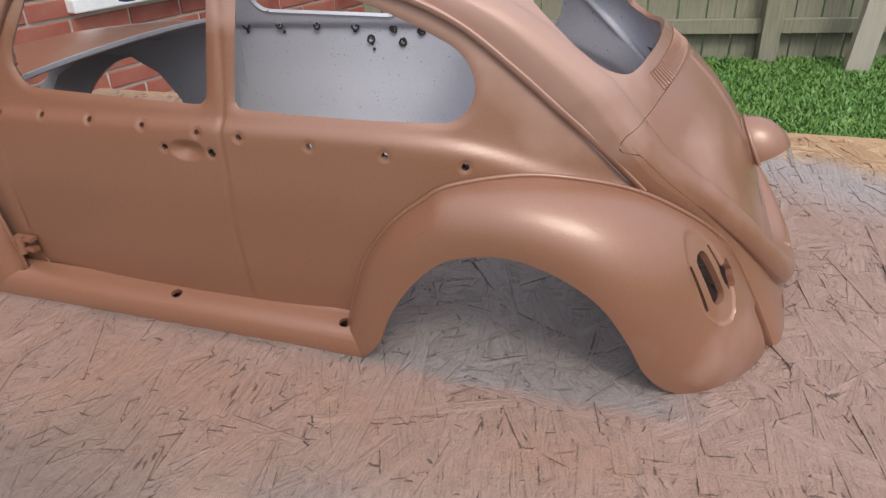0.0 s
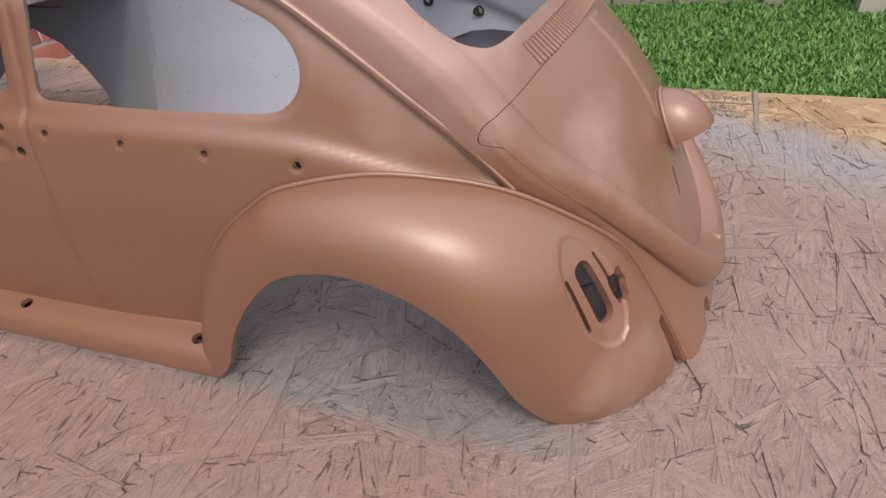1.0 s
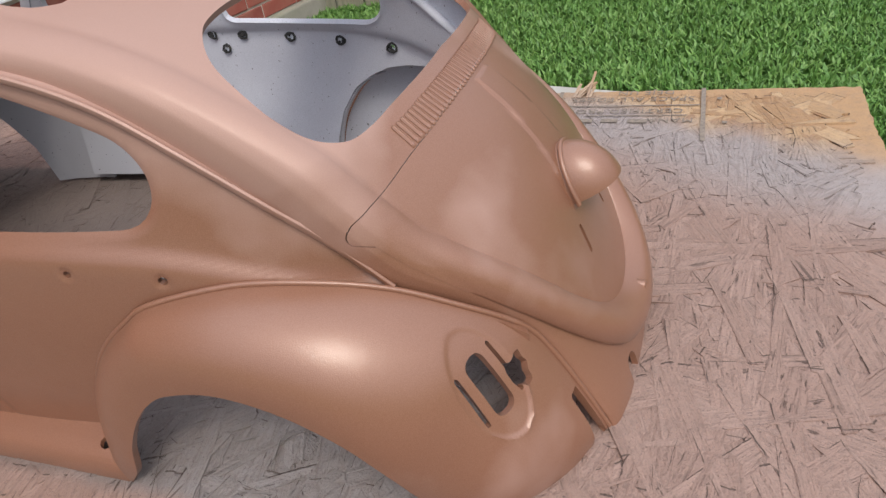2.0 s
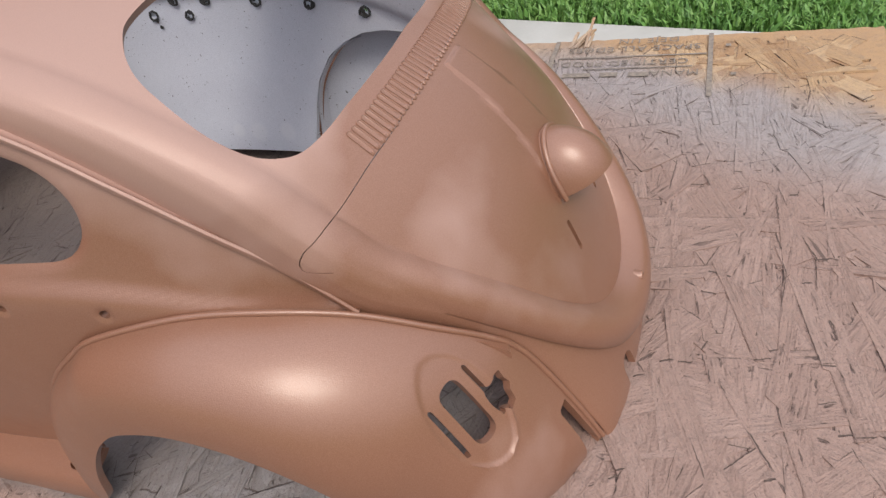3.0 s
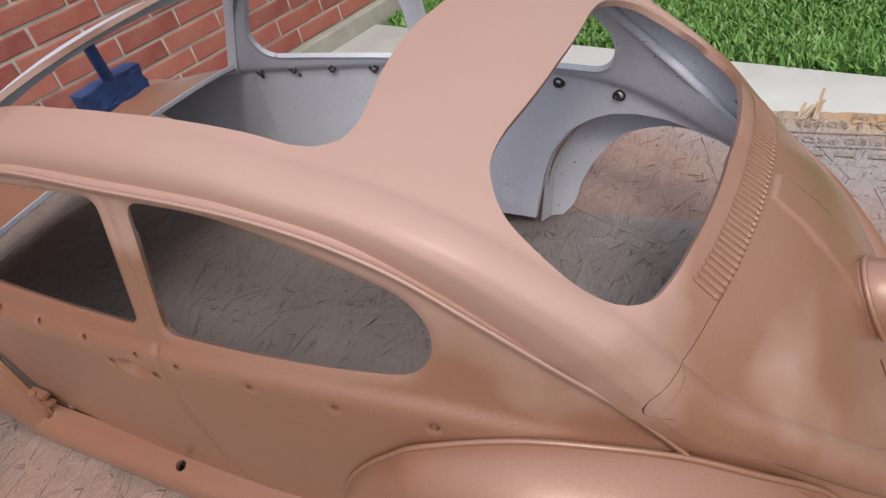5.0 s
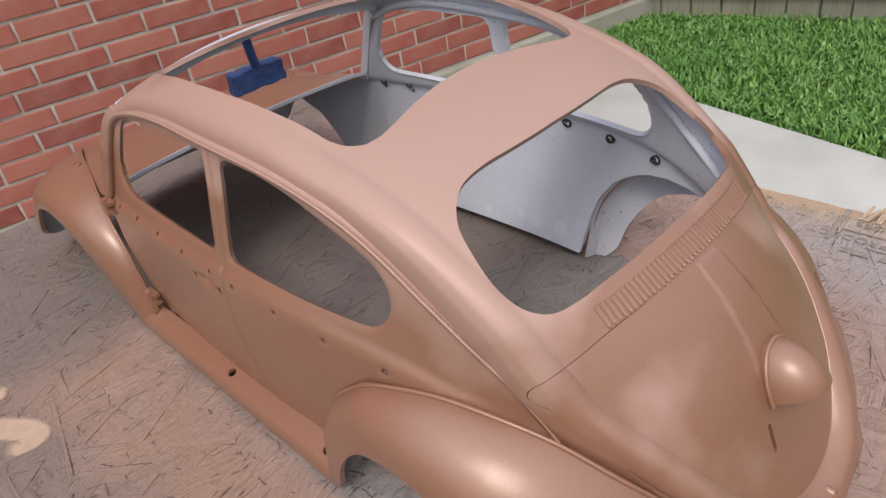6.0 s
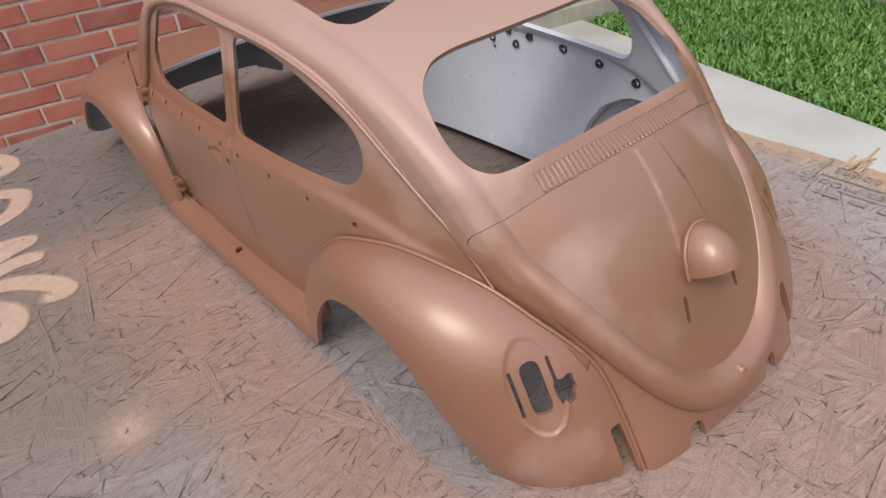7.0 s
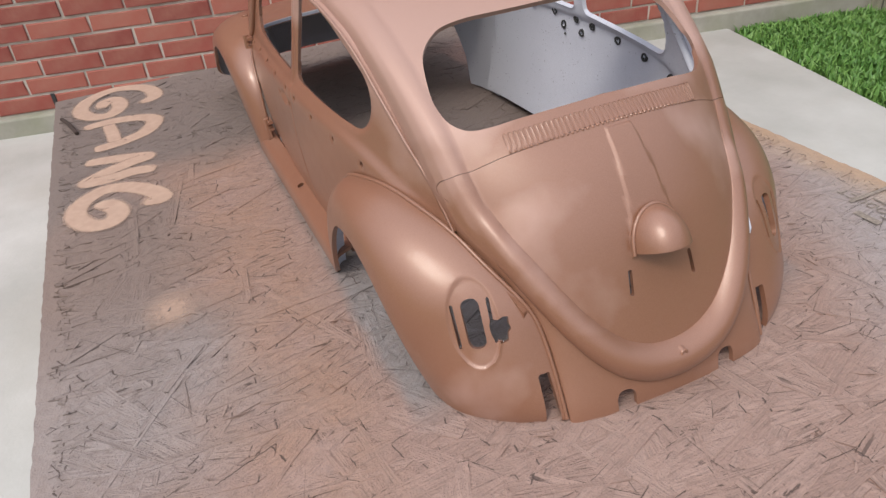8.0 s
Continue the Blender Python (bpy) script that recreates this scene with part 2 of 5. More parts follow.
    base = mix(nt, calc("MULTIPLY", step(cloud(75.0, 3.0), 0.60, 0.68), 0.35), base, (0.10, 0.07, 0.06))
    nt.links.new(base, b.inputs["Base Color"])
    bump(nt, b, grain, 1.0, 0.0026)
    bump(nt, b, split_, 0.6, 0.004)
    bump(nt, b, calc("SUBTRACT", 1.0, calc("MAXIMUM", gap, torn)), 0.8, 0.0030)
    bump(nt, b, cloud(11.0, 4.0), 0.6, 0.0050)
    bump(nt, b, cloud(70.0, 3.0), 0.7, 0.0016)
    return m


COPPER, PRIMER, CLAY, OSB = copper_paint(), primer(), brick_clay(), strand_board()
MORTAR = rough_stone("mortar", (0.40, 0.35, 0.30), (0.54, 0.48, 0.42), 20.0, 160.0, (0.36, 0.33, 0.26))
CONCRETE = rough_stone("pale_concrete", (0.38, 0.375, 0.345), (0.52, 0.515, 0.485), 3.0, 110.0, (0.36, 0.325, 0.275))
FOOTING = rough_stone("footing_concrete", (0.24, 0.23, 0.19), (0.38, 0.36, 0.31), 7.0, 80.0, (0.20, 0.22, 0.13))
SOIL = rough_stone("lawn_soil", (0.03, 0.06, 0.015), (0.07, 0.13, 0.03), 9.0, 60.0, (0.13, 0.10, 0.06))
FENCE, POST = fence_wood("weathered_fence", (0.17, 0.165, 0.115), (0.34, 0.325, 0.24)), fence_wood("pale_post", (0.48, 0.44, 0.36), (0.62, 0.58, 0.50))
GRASS = grass_blade()
WHITE, GLASS = plain("white_trim", (0.78, 0.80, 0.82), 0.4), plain("dark_pane", (0.05, 0.07, 0.08), 0.05)
BLUE = plain("blue_tape", (0.035, 0.075, 0.22), 0.6, 0.0, 0.5, 60.0)
STEEL = plain("bare_steel", (0.35, 0.30, 0.27), 0.4, 0.9)
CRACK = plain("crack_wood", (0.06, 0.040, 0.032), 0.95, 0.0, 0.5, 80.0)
DARK = plain("black_mark", (0.03, 0.03, 0.03), 0.8)
STAMP = plain("grey_ink", (0.30, 0.25, 0.205), 0.9, 0.0, 0.5, 200.0)


def spray_mist():
    """Tan paint that thins out towards its edge."""
    m, nt, b = material("tan_spray", 0.8)
    nt.links.new(ramp(nt, noise_tex(nt, 60.0, 5.0), [(0.3, (0.46, 0.31, 0.23)), (0.7, (0.55, 0.385, 0.285))]), b.inputs["Base Color"])
    at_ = nt.nodes.new("ShaderNodeAttribute")
    at_.attribute_name = "spray"
    s_ = nt.nodes.new("ShaderNodeMath")
    s_.operation = "MULTIPLY_ADD"
    nt.links.new(noise_tex(nt, 220.0, 4.0), s_.inputs[0])
    s_.inputs[1].default_value = 0.5
    nt.links.new(at_.outputs["Fac"], s_.inputs[2])
    nt.links.new(ramp(nt, s_.outputs[0], [(0.25, gray(0.0)), (1.0, gray(0.80))]), b.inputs["Alpha"])
    return m


MIST = spray_mist()
EDGE = rough_stone("board_edge", (0.16, 0.09, 0.05), (0.34, 0.21, 0.12), 90.0, 300.0)


# ---- mesh tools (all in drawing units) ----
def mesh_of(name, V, T, mats, smooth=True):
    me = bpy.data.meshes.new(name)
    me.from_pydata([tuple(v) for v in np.asarray(V, float)[:, :3] * U], [], [tuple(int(i) for i in f) for f in T])
    for m in mats:
        me.materials.append(m)
    me.polygons.foreach_set("use_smooth", [smooth] * len(me.polygons))
    me.update()
    return me


def thing(name, at=(0, 0, 0)):
    e = new(name)
    e.empty_display_size = 0.05
    e.location = Vector(at) * U
    return e


def drawn_in(V):
    """The shell's true width: its flanks stand a little closer than the drawing has them."""
    W = np.array(V, float)
    w = np.clip((np.abs(W[:, 1]) - 0.1) / 0.8, 0, 1)
    W[:, 1] *= 1 - 0.060 * w * w * (3 - 2 * w)
    return W


def part(name, V, T, mats, parent=None, label="", thick=0.0, rim=0, smooth=True, bevel=0.0, sharp=True):
    mats = mats if isinstance(mats, (list, tuple)) else [mats]
    if parent is not None and "model_car_shell" in (parent.name, parent.parent.name if parent.parent else ""):
        V = drawn_in(np.asarray(V, float)[:, :3])
    ob = new(name, mesh_of(name, V, T, mats, smooth))
    if parent is not None:
        base, up = Vector((0, 0, 0)), parent
        while up is not None:
            base += up.location
            up = up.parent
        ob.location = -base
        ob.parent = parent
    if thick:
        s = ob.modifiers.new("thickness", "SOLIDIFY")
        s.thickness, s.offset, s.material_offset, s.material_offset_rim = thick * U, -1.0, 1, rim
        s.use_even_offset = False
    if bevel:
        w = ob.modifiers.new("edge", "BEVEL")
        w.width, w.segments, w.limit_method = bevel * U, 2, "ANGLE"
    if sharp and smooth:
        e = ob.modifiers.new("sharp", "EDGE_SPLIT")
        e.split_angle = radians(48)
    if label:
        tagged(ob, label)
    return ob


def curve_at(keys, t):
    """Smooth curve through keys at t in 0..1 (spaced evenly), Catmull-Rom."""
    K = np.asarray(keys, float)
    n = len(K) - 1
    q = np.clip(np.asarray(t, float), 0, 1) * n
    i = np.minimum(q.astype(int), n - 1)
    f = (q - i)[..., None]
    p0, p1, p2, p3 = K[np.maximum(i - 1, 0)], K[i], K[i + 1], K[np.minimum(i + 2, n)]
    return 0.5 * (2 * p1 + (p2 - p0) * f + (2 * p0 - 5 * p1 + 4 * p2 - p3) * f ** 2 + (3 * p1 - p0 - 3 * p2 + p3) * f ** 3)


def grid(P, flip=False):
    """Triangles of a grid of points P[i, j]."""
    n, m = P.shape[:2]
    V = P.reshape(-1, 3)
    T = []
    for i in range(n - 1):
        for j in range(m - 1):
            a, b, c, d = i * m + j, i * m + j + 1, (i + 1) * m + j + 1, (i + 1) * m + j
            T += [(a, b, c), (a, c, d)] if not flip else [(a, c, b), (a, d, c)]
    return V.copy(), T


def split(V, T, f):
    """Cut triangles along f = 0. Gives V, T and f with the new corners."""
    V, f = [tuple(map(float, p)) for p in V], np.where(np.abs(f) < 1e-5, 0.0, f).tolist()
    made, out = {}, []

    def cut(a, b):
        k = (a, b) if a < b else (b, a)
        if k not in made:
            w = f[k[0]] / (f[k[0]] - f[k[1]])
            w = min(max(w, 0.02), 0.98)
            p, q = V[k[0]], V[k[1]]
            V.append(tuple(a_ + (b_ - a_) * w for a_, b_ in zip(p, q)))
            f.append(0.0)
            made[k] = len(V) - 1
        return made[k]

    for t in T:
        s = [(f[i] > 0) - (f[i] < 0) for i in t]
        if 1 not in s or -1 not in s:
            out.append(t)
            continue
        if 0 in s:
            k = s.index(0)
            a, b, c = t[k], t[(k + 1) % 3], t[(k + 2) % 3]
            x = cut(b, c)
            out += [(a, b, x), (a, x, c)]
            continue
        k = next(i for i in range(3) if s[i] != s[(i + 1) % 3] and s[i] != s[(i + 2) % 3])
        a, b, c = t[k], t[(k + 1) % 3], t[(k + 2) % 3]
        x, y = cut(a, b), cut(a, c)
        out += [(a, x, y), (x, b, c), (x, c, y)]
    return np.array(V), out, np.array(f)


def tidy(V, T):
    used = sorted({i for t in T for i in t})
    new_of = {u: k for k, u in enumerate(used)}
    return V[used], [tuple(new_of[i] for i in t) for t in T if len(set(t)) == 3]


def cut_away(V, T, fn, keep=1):
    """Drop what lies where fn(V) < 0 (keep=1) or > 0 (keep=-1)."""
    V, T, f = split(V, T, fn(V))
    T = [t for t in T if keep * (f[t[0]] + f[t[1]] + f[t[2]]) > 0]
    return tidy(V, T)


def refine(V, T, size, rounds=4):
    """Halve edges longer than size(middle)."""
    V = [tuple(v) for v in V]
    for _ in range(rounds):
        E = sorted({(min(a, b), max(a, b)) for t in T for a, b in ((t[0], t[1]), (t[1], t[2]), (t[2], t[0]))})
        A = np.array(V)
        i, j = np.array([e[0] for e in E]), np.array([e[1] for e in E])
        M = (A[i] + A[j]) / 2
        long = np.linalg.norm(A[i, :3] - A[j, :3], axis=1) > size(M)
        if not long.any():
            break
        mid = {}
        for k in np.nonzero(long)[0]:
            mid[E[k]] = len(V)
            V.append(tuple(M[k]))
        out = []
        for t in T:
            m = [mid.get((min(t[k], t[(k + 1) % 3]), max(t[k], t[(k + 1) % 3]))) for k in range(3)]
            n = sum(x is not None for x in m)
            a, b, c = t
            if n == 0:
                out.append(t)
            elif n == 3:
                out += [(a, m[0], m[2]), (m[0], b, m[1]), (m[2], m[1], c), (m[0], m[1], m[2])]
            elif n == 1:
                k = next(q for q in range(3) if m[q] is not None)
                a, b, c = t[k], t[(k + 1) % 3], t[(k + 2) % 3]
                out += [(a, m[k], c), (m[k], b, c)]
            else:
                k = next(q for q in range(3) if m[q] is None)
                a, b, c = t[k], t[(k + 1) % 3], t[(k + 2) % 3]
                x, y = m[(k + 1) % 3], m[(k + 2) % 3]
                out += [(a, b, x), (a, x, y), (y, x, c)]
        T = out
    return np.array(V), T


def poly_dist(px, py, pts):
    """Signed distance to a closed outline: positive outside."""
    P = np.asarray(pts, float)
    Q = np.roll(P, -1, axis=0)
    best = np.full(len(px), 1e9)
    inside = np.zeros(len(px), bool)
    for (ax, ay), (bx, by) in zip(P, Q):
        dx, dy = bx - ax, by - ay
        w = np.clip(((px - ax) * dx + (py - ay) * dy) / (dx * dx + dy * dy + 1e-12), 0, 1)
        best = np.minimum(best, np.hypot(px - ax - w * dx, py - ay - w * dy))
        inside ^= ((ay > py) != (by > py)) & (px < dx * (py - ay) / (dy if abs(dy) > 1e-9 else 1e-9) + ax)
    return np.where(inside, -best, best)


def line_dist(px, py, pts):
    P = np.asarray(pts, float)
    best = np.full(len(px), 1e9)
    for (ax, ay), (bx, by) in zip(P[:-1], P[1:]):
        dx, dy = bx - ax, by - ay
        w = np.clip(((px - ax) * dx + (py - ay) * dy) / (dx * dx + dy * dy + 1e-12), 0, 1)
        best = np.minimum(best, np.hypot(px - ax - w * dx, py - ay - w * dy))
    return best


def rounded(corners, radii, n=8):
    """Outline with rounded corners."""
    out, K = [], [np.array(c, float) for c in corners]
    for k, c in enumerate(K):
        a, b, r = K[k - 1], K[(k + 1) % len(K)], radii[k]
        u, v = (a - c) / np.linalg.norm(a - c), (b - c) / np.linalg.norm(b - c)
        p, q = c + u * r, c + v * r
        for w in np.linspace(0, 1, n):
            out.append(p * (1 - w) ** 2 + 2 * c * w * (1 - w) + q * w * w)
    return np.array(out)


def sweep(path, section, up=(0, 0, 1), closed=False):
    """A solid strip: the closed section (sideways, up) along a path."""
    P = np.asarray(path, float)
    S = np.asarray(section, float)
    n, k = len(P), len(S)
    V, T = [], []
    for i in range(n):
        d = P[(i + 1) % n] - P[i - 1] if closed else P[min(i + 1, n - 1)] - P[max(i - 1, 0)]
        d = d / (np.linalg.norm(d) + 1e-12)
        u = np.asarray(up[i] if np.ndim(up) == 2 else up, float)
        side = np.cross(d, u)
        side /= np.linalg.norm(side) + 1e-12
        u = np.cross(side, d)
        for a, b in S:
            V.append(P[i] + side * a + u * b)
    for i in range(n if closed else n - 1):
        j = (i + 1) % n
        for q in range(k):
            r = (q + 1) % k
            T += [(i * k + q, i * k + r, j * k + r), (i * k + q, j * k + r, j * k + q)]
    if not closed:
        T += [(0, q + 1, q) for q in range(1, k - 1)]
        T += [((n - 1) * k, (n - 1) * k + q, (n - 1) * k + q + 1) for q in range(1, k - 1)]
    return np.array(V), T


def ring(n, r, squash=1.0):
    return [(r * math.cos(-2 * math.pi * i / n), r * squash * math.sin(-2 * math.pi * i / n)) for i in range(n)]


def box(x0, x1, y0, y1, z0, z1):
    V = np.array([(x, y, z) for x in (x0, x1) for y in (y0, y1) for z in (z0, z1)], float)
    return V, [(0, 1, 3, 2), (4, 6, 7, 5), (0, 4, 5, 1), (2, 3, 7, 6), (0, 2, 6, 4), (1, 5, 7, 3)]


def mirror(V, T):
    W = np.array(V, float)
    W[:, 1] *= -1
    return W, [tuple(reversed(t)) for t in T]


def join(*pieces):
    V, T, n = [], [], 0
    for v, t in pieces:
        V.append(np.asarray(v, float))
        T += [tuple(i + n for i in f) for f in t]
        n += len(v)
    return np.concatenate(V), T


# ---- yard: ground, slab, brick wall, fence ----
GROUND = -2.40
BOARD = (-9.40, 1.62, -4.11, 3.47)
WALL_TURN = radians(-13.6)
WALL_AT = (-13.51, 2.19)


def flat(x0, x1, y0, y1, z, nx=2, ny=2):
    P = np.array([[(x, y, z) for y in np.linspace(y0, y1, ny)] for x in np.linspace(x0, x1, nx)])
    return grid(P, flip=True)


def turned(V, a, at, z=0.0):
    V = np.asarray(V, float)
    c, s = math.cos(a), math.sin(a)
    return np.stack([at[0] + V[:, 0] * c - V[:, 1] * s, at[1] + V[:, 0] * s + V[:, 1] * c, V[:, 2] + z], 1)


V, T = flat(-400, 400, -400, 400, GROUND - 0.12)
ground = tagged(part("ground", V, T, SOIL), "lawn soil between the grass blades", "ground", kind="structure")
SLAB_TURN = radians(-13.6)
SLAB_AT = (1.85, 8.24)
V, T = box(-14.3, 0, -22, 0, -0.4, 0.0)
slab = tagged(part("pavement", turned(V, SLAB_TURN, SLAB_AT, GROUND + 0.06), T, CONCRETE, bevel=0.12), "pale concrete patio slab beside the lawn", "patio", kind="structure")

# brick wall: local y along the wall, local x out of it
COURSE, PITCH, JOINT = 0.396, 1.32, 0.058
wall = thing("wall_west", (*WALL_AT, GROUND))
tagged(wall, "red brick house wall with pale mortar joints", "wall", kind="structure")
wall.rotation_euler = (0, 0, WALL_TURN)


def wall_part(name, V, T, mats, smooth=False, bevel=0.0, parent=None, label=""):
    ob = new(name, mesh_of(name, V, T, mats if isinstance(mats, list) else [mats], smooth))
    ob.parent = parent or wall
    if bevel:
        w = ob.modifiers.new("edge", "BEVEL")
        w.width, w.segments = bevel * U, 2
    if label:
        tagged(ob, label)
    return ob


WINDOWS = [(4.27, 8.98, 3.12, 12.3)]
FOOT = 0.493


def wall_mortar():
    """Mortar bed with the window openings left through it."""
    ys = sorted({-25.0, 28.0, *(w[0] for w in WINDOWS), *(w[1] for w in WINDOWS)})
    pieces = []
    for a, b in zip(ys[:-1], ys[1:]):
        hole = [w for w in WINDOWS if w[0] <= a and b <= w[1]]
        spans = [(FOOT, 20.3)] if not hole else [(FOOT, hole[0][2]), (hole[0][3], 20.3)]
        for z0, z1 in spans:
            pieces.append(box(-1.3, -0.045, a, b, z0, z1))
    return join(*pieces)


wall_part("mortar", *wall_mortar(), MORTAR)
wall_part("footing", *box(-1.3, 0.22, -26, 30, -0.5, FOOT), FOOTING, bevel=0.05, label="stained concrete footing")


def brick_box(j):
    r = random.Random(j)
    V, T = box(-0.5, 0.0, JOINT / 2, PITCH - JOINT / 2, JOINT / 2, COURSE - JOINT / 2)
    b = 0.022
    # chamfered face
    F = np.array([(0.0, JOINT / 2 + b, JOINT / 2 + b), (0.0, PITCH - JOINT / 2 - b, JOINT / 2 + b), (0.0, PITCH - JOINT / 2 - b, COURSE - JOINT / 2 - b), (0.0, JOINT / 2 + b, COURSE - JOINT / 2 - b)])
    R = np.array([(-0.02, JOINT / 2, JOINT / 2), (-0.02, PITCH - JOINT / 2, JOINT / 2), (-0.02, PITCH - JOINT / 2, COURSE - JOINT / 2), (-0.02, JOINT / 2, COURSE - JOINT / 2)])
    K = R + np.array((-0.3, 0, 0))
    V = np.vstack([F, R, K])
    V += np.array([(r.uniform(-0.006, 0.004), r.uniform(-0.012, 0.012), r.uniform(-0.009, 0.009)) if k < 8 else (0, 0, 0) for k in range(12)])
    T = [(0, 1, 2, 3)]
    for o in (0, 4):
        for k in range(4):
            T.append((o + k, o + 4 + k, o + 4 + (k + 1) % 4, o + (k + 1) % 4))
    return V, T


brick_data = [mesh_of("brick", *brick_box(j), [CLAY], False) for j in range(6)]
rest, rb_ = [], random.Random(9)
made = 0
for c in range(50):
    z = FOOT + c * COURSE
    for k in range(-19, 22):
        y = k * PITCH + (0.20 if c % 2 else 0.68)
        if any(w[0] - 0.7 * PITCH < y < w[1] - 0.3 * PITCH and w[2] - 0.3 < z < w[3] for w in WINDOWS):
            continue
        near = -10.2 < y < 11.0 and c < 19
        if near and made < 300:
            ob = new("brick", brick_data[rb_.randrange(6)])
            ob.parent = wall
            ob.location = Vector((rb_.uniform(-0.008, 0.008), y, z)) * U
            made += 1
        else:
            v, t = brick_box(rb_.randrange(6))
            rest.append((v + np.array((rb_.uniform(-0.008, 0.008), y, z)), t))
V, T = join(*rest)
tagged(wall_part("far_bricks", V, T, CLAY), "red bricks further along the wall", kind="stuff")
weep = wall_part("weep_hole", *box(-0.02, 0.006, -7.29, -7.21, FOOT + 0.02, FOOT + COURSE - 0.01), DARK)

for n_, (y0, y1, z0, z1) in enumerate(WINDOWS, 1):
    w = thing("window_%d" % n_, (*WALL_AT, GROUND))
    w.rotation_euler = (0, 0, WALL_TURN)
    tagged(w, "white-framed house window in the brick wall", "window", kind="structure")
    wall_part("sill", *box(-0.4, 0.28, y0 - 0.12, y1 + 0.12, z0 - 0.16, z0 + 0.10), WHITE, bevel=0.03, parent=w)
    for a, b in ((y0, y0 + 0.35), (y1 - 0.35, y1)):
        wall_part("jamb", *box(-0.45, 0.05, a, b, z0 + 0.10, z1), WHITE, bevel=0.02, parent=w)
    wall_part("bottom_rail", *box(-0.4, -0.05, y0 + 0.35, y1 - 0.35, z0 + 0.10, z0 + 0.45), WHITE, bevel=0.02, parent=w)
    wall_part("pane", *box(-0.3, -0.25, y0 + 0.35, y1 - 0.35, z0 + 0.45, z1), GLASS, parent=w)

# fence along the far side of the lawn
FENCE_A, FENCE_B = np.array((-36.0, 10.6)), np.array((45.0, 25.0))
run = FENCE_B - FENCE_A
flen = float(np.linalg.norm(run))
fturn = math.atan2(run[1], run[0])
fence = thing("fence", (FENCE_A[0], FENCE_A[1], GROUND))
fence.rotation_euler = (0, 0, fturn)
tagged(fence, "weathered grey-green wooden privacy fence behind the lawn", "fence", kind="structure")
fr_ = random.Random(6)
RAILS = (0.80, 4.8, 8.8)


def fence_part(name, V, T, m):
    ob = new(name, mesh_of(name, V, T, [m], False))
    ob.parent = fence
    return ob


x = 0.0
while x < flen:
    w = fr_.uniform(0.70, 0.86)
    lean = fr_.uniform(-0.03, 0.03)
    V, T = box(x, x + w - 0.06, 0.0, 0.12, -0.2 + fr_.uniform(0, 0.25), 10.4 + fr_.uniform(-0.2, 0.2))
    V[:, 0] += lean * V[:, 2] * 0.2
    V[:, 1] += fr_.uniform(-0.03, 0.03)
    fence_part("fence_board", V, T, FENCE)
    x += w
for z in RAILS:
    fence_part("rail", *box(0, flen, -0.30, -0.04, z, z + 0.37), FENCE)
x = 9.5
while x < flen:
    fence_part("fence_post", *box(x, x + 0.48, -0.55, -0.05, -0.3, 10.5), FENCE)
    x += 14.0
post = thing("wooden_post", (3.40, 16.2, GROUND))
tagged(post, "leaning pale timber post standing in the grass", "post")
V, T = box(-0.28, 0.28, -0.26, 0.26, -0.3, 10.5)
V[:, 0] += V[:, 2] * 0.10
V[:, 1] += V[:, 2] * 0.02
ob = new("post_beam", mesh_of("post_beam", V, T, [POST], False))
ob.parent = post


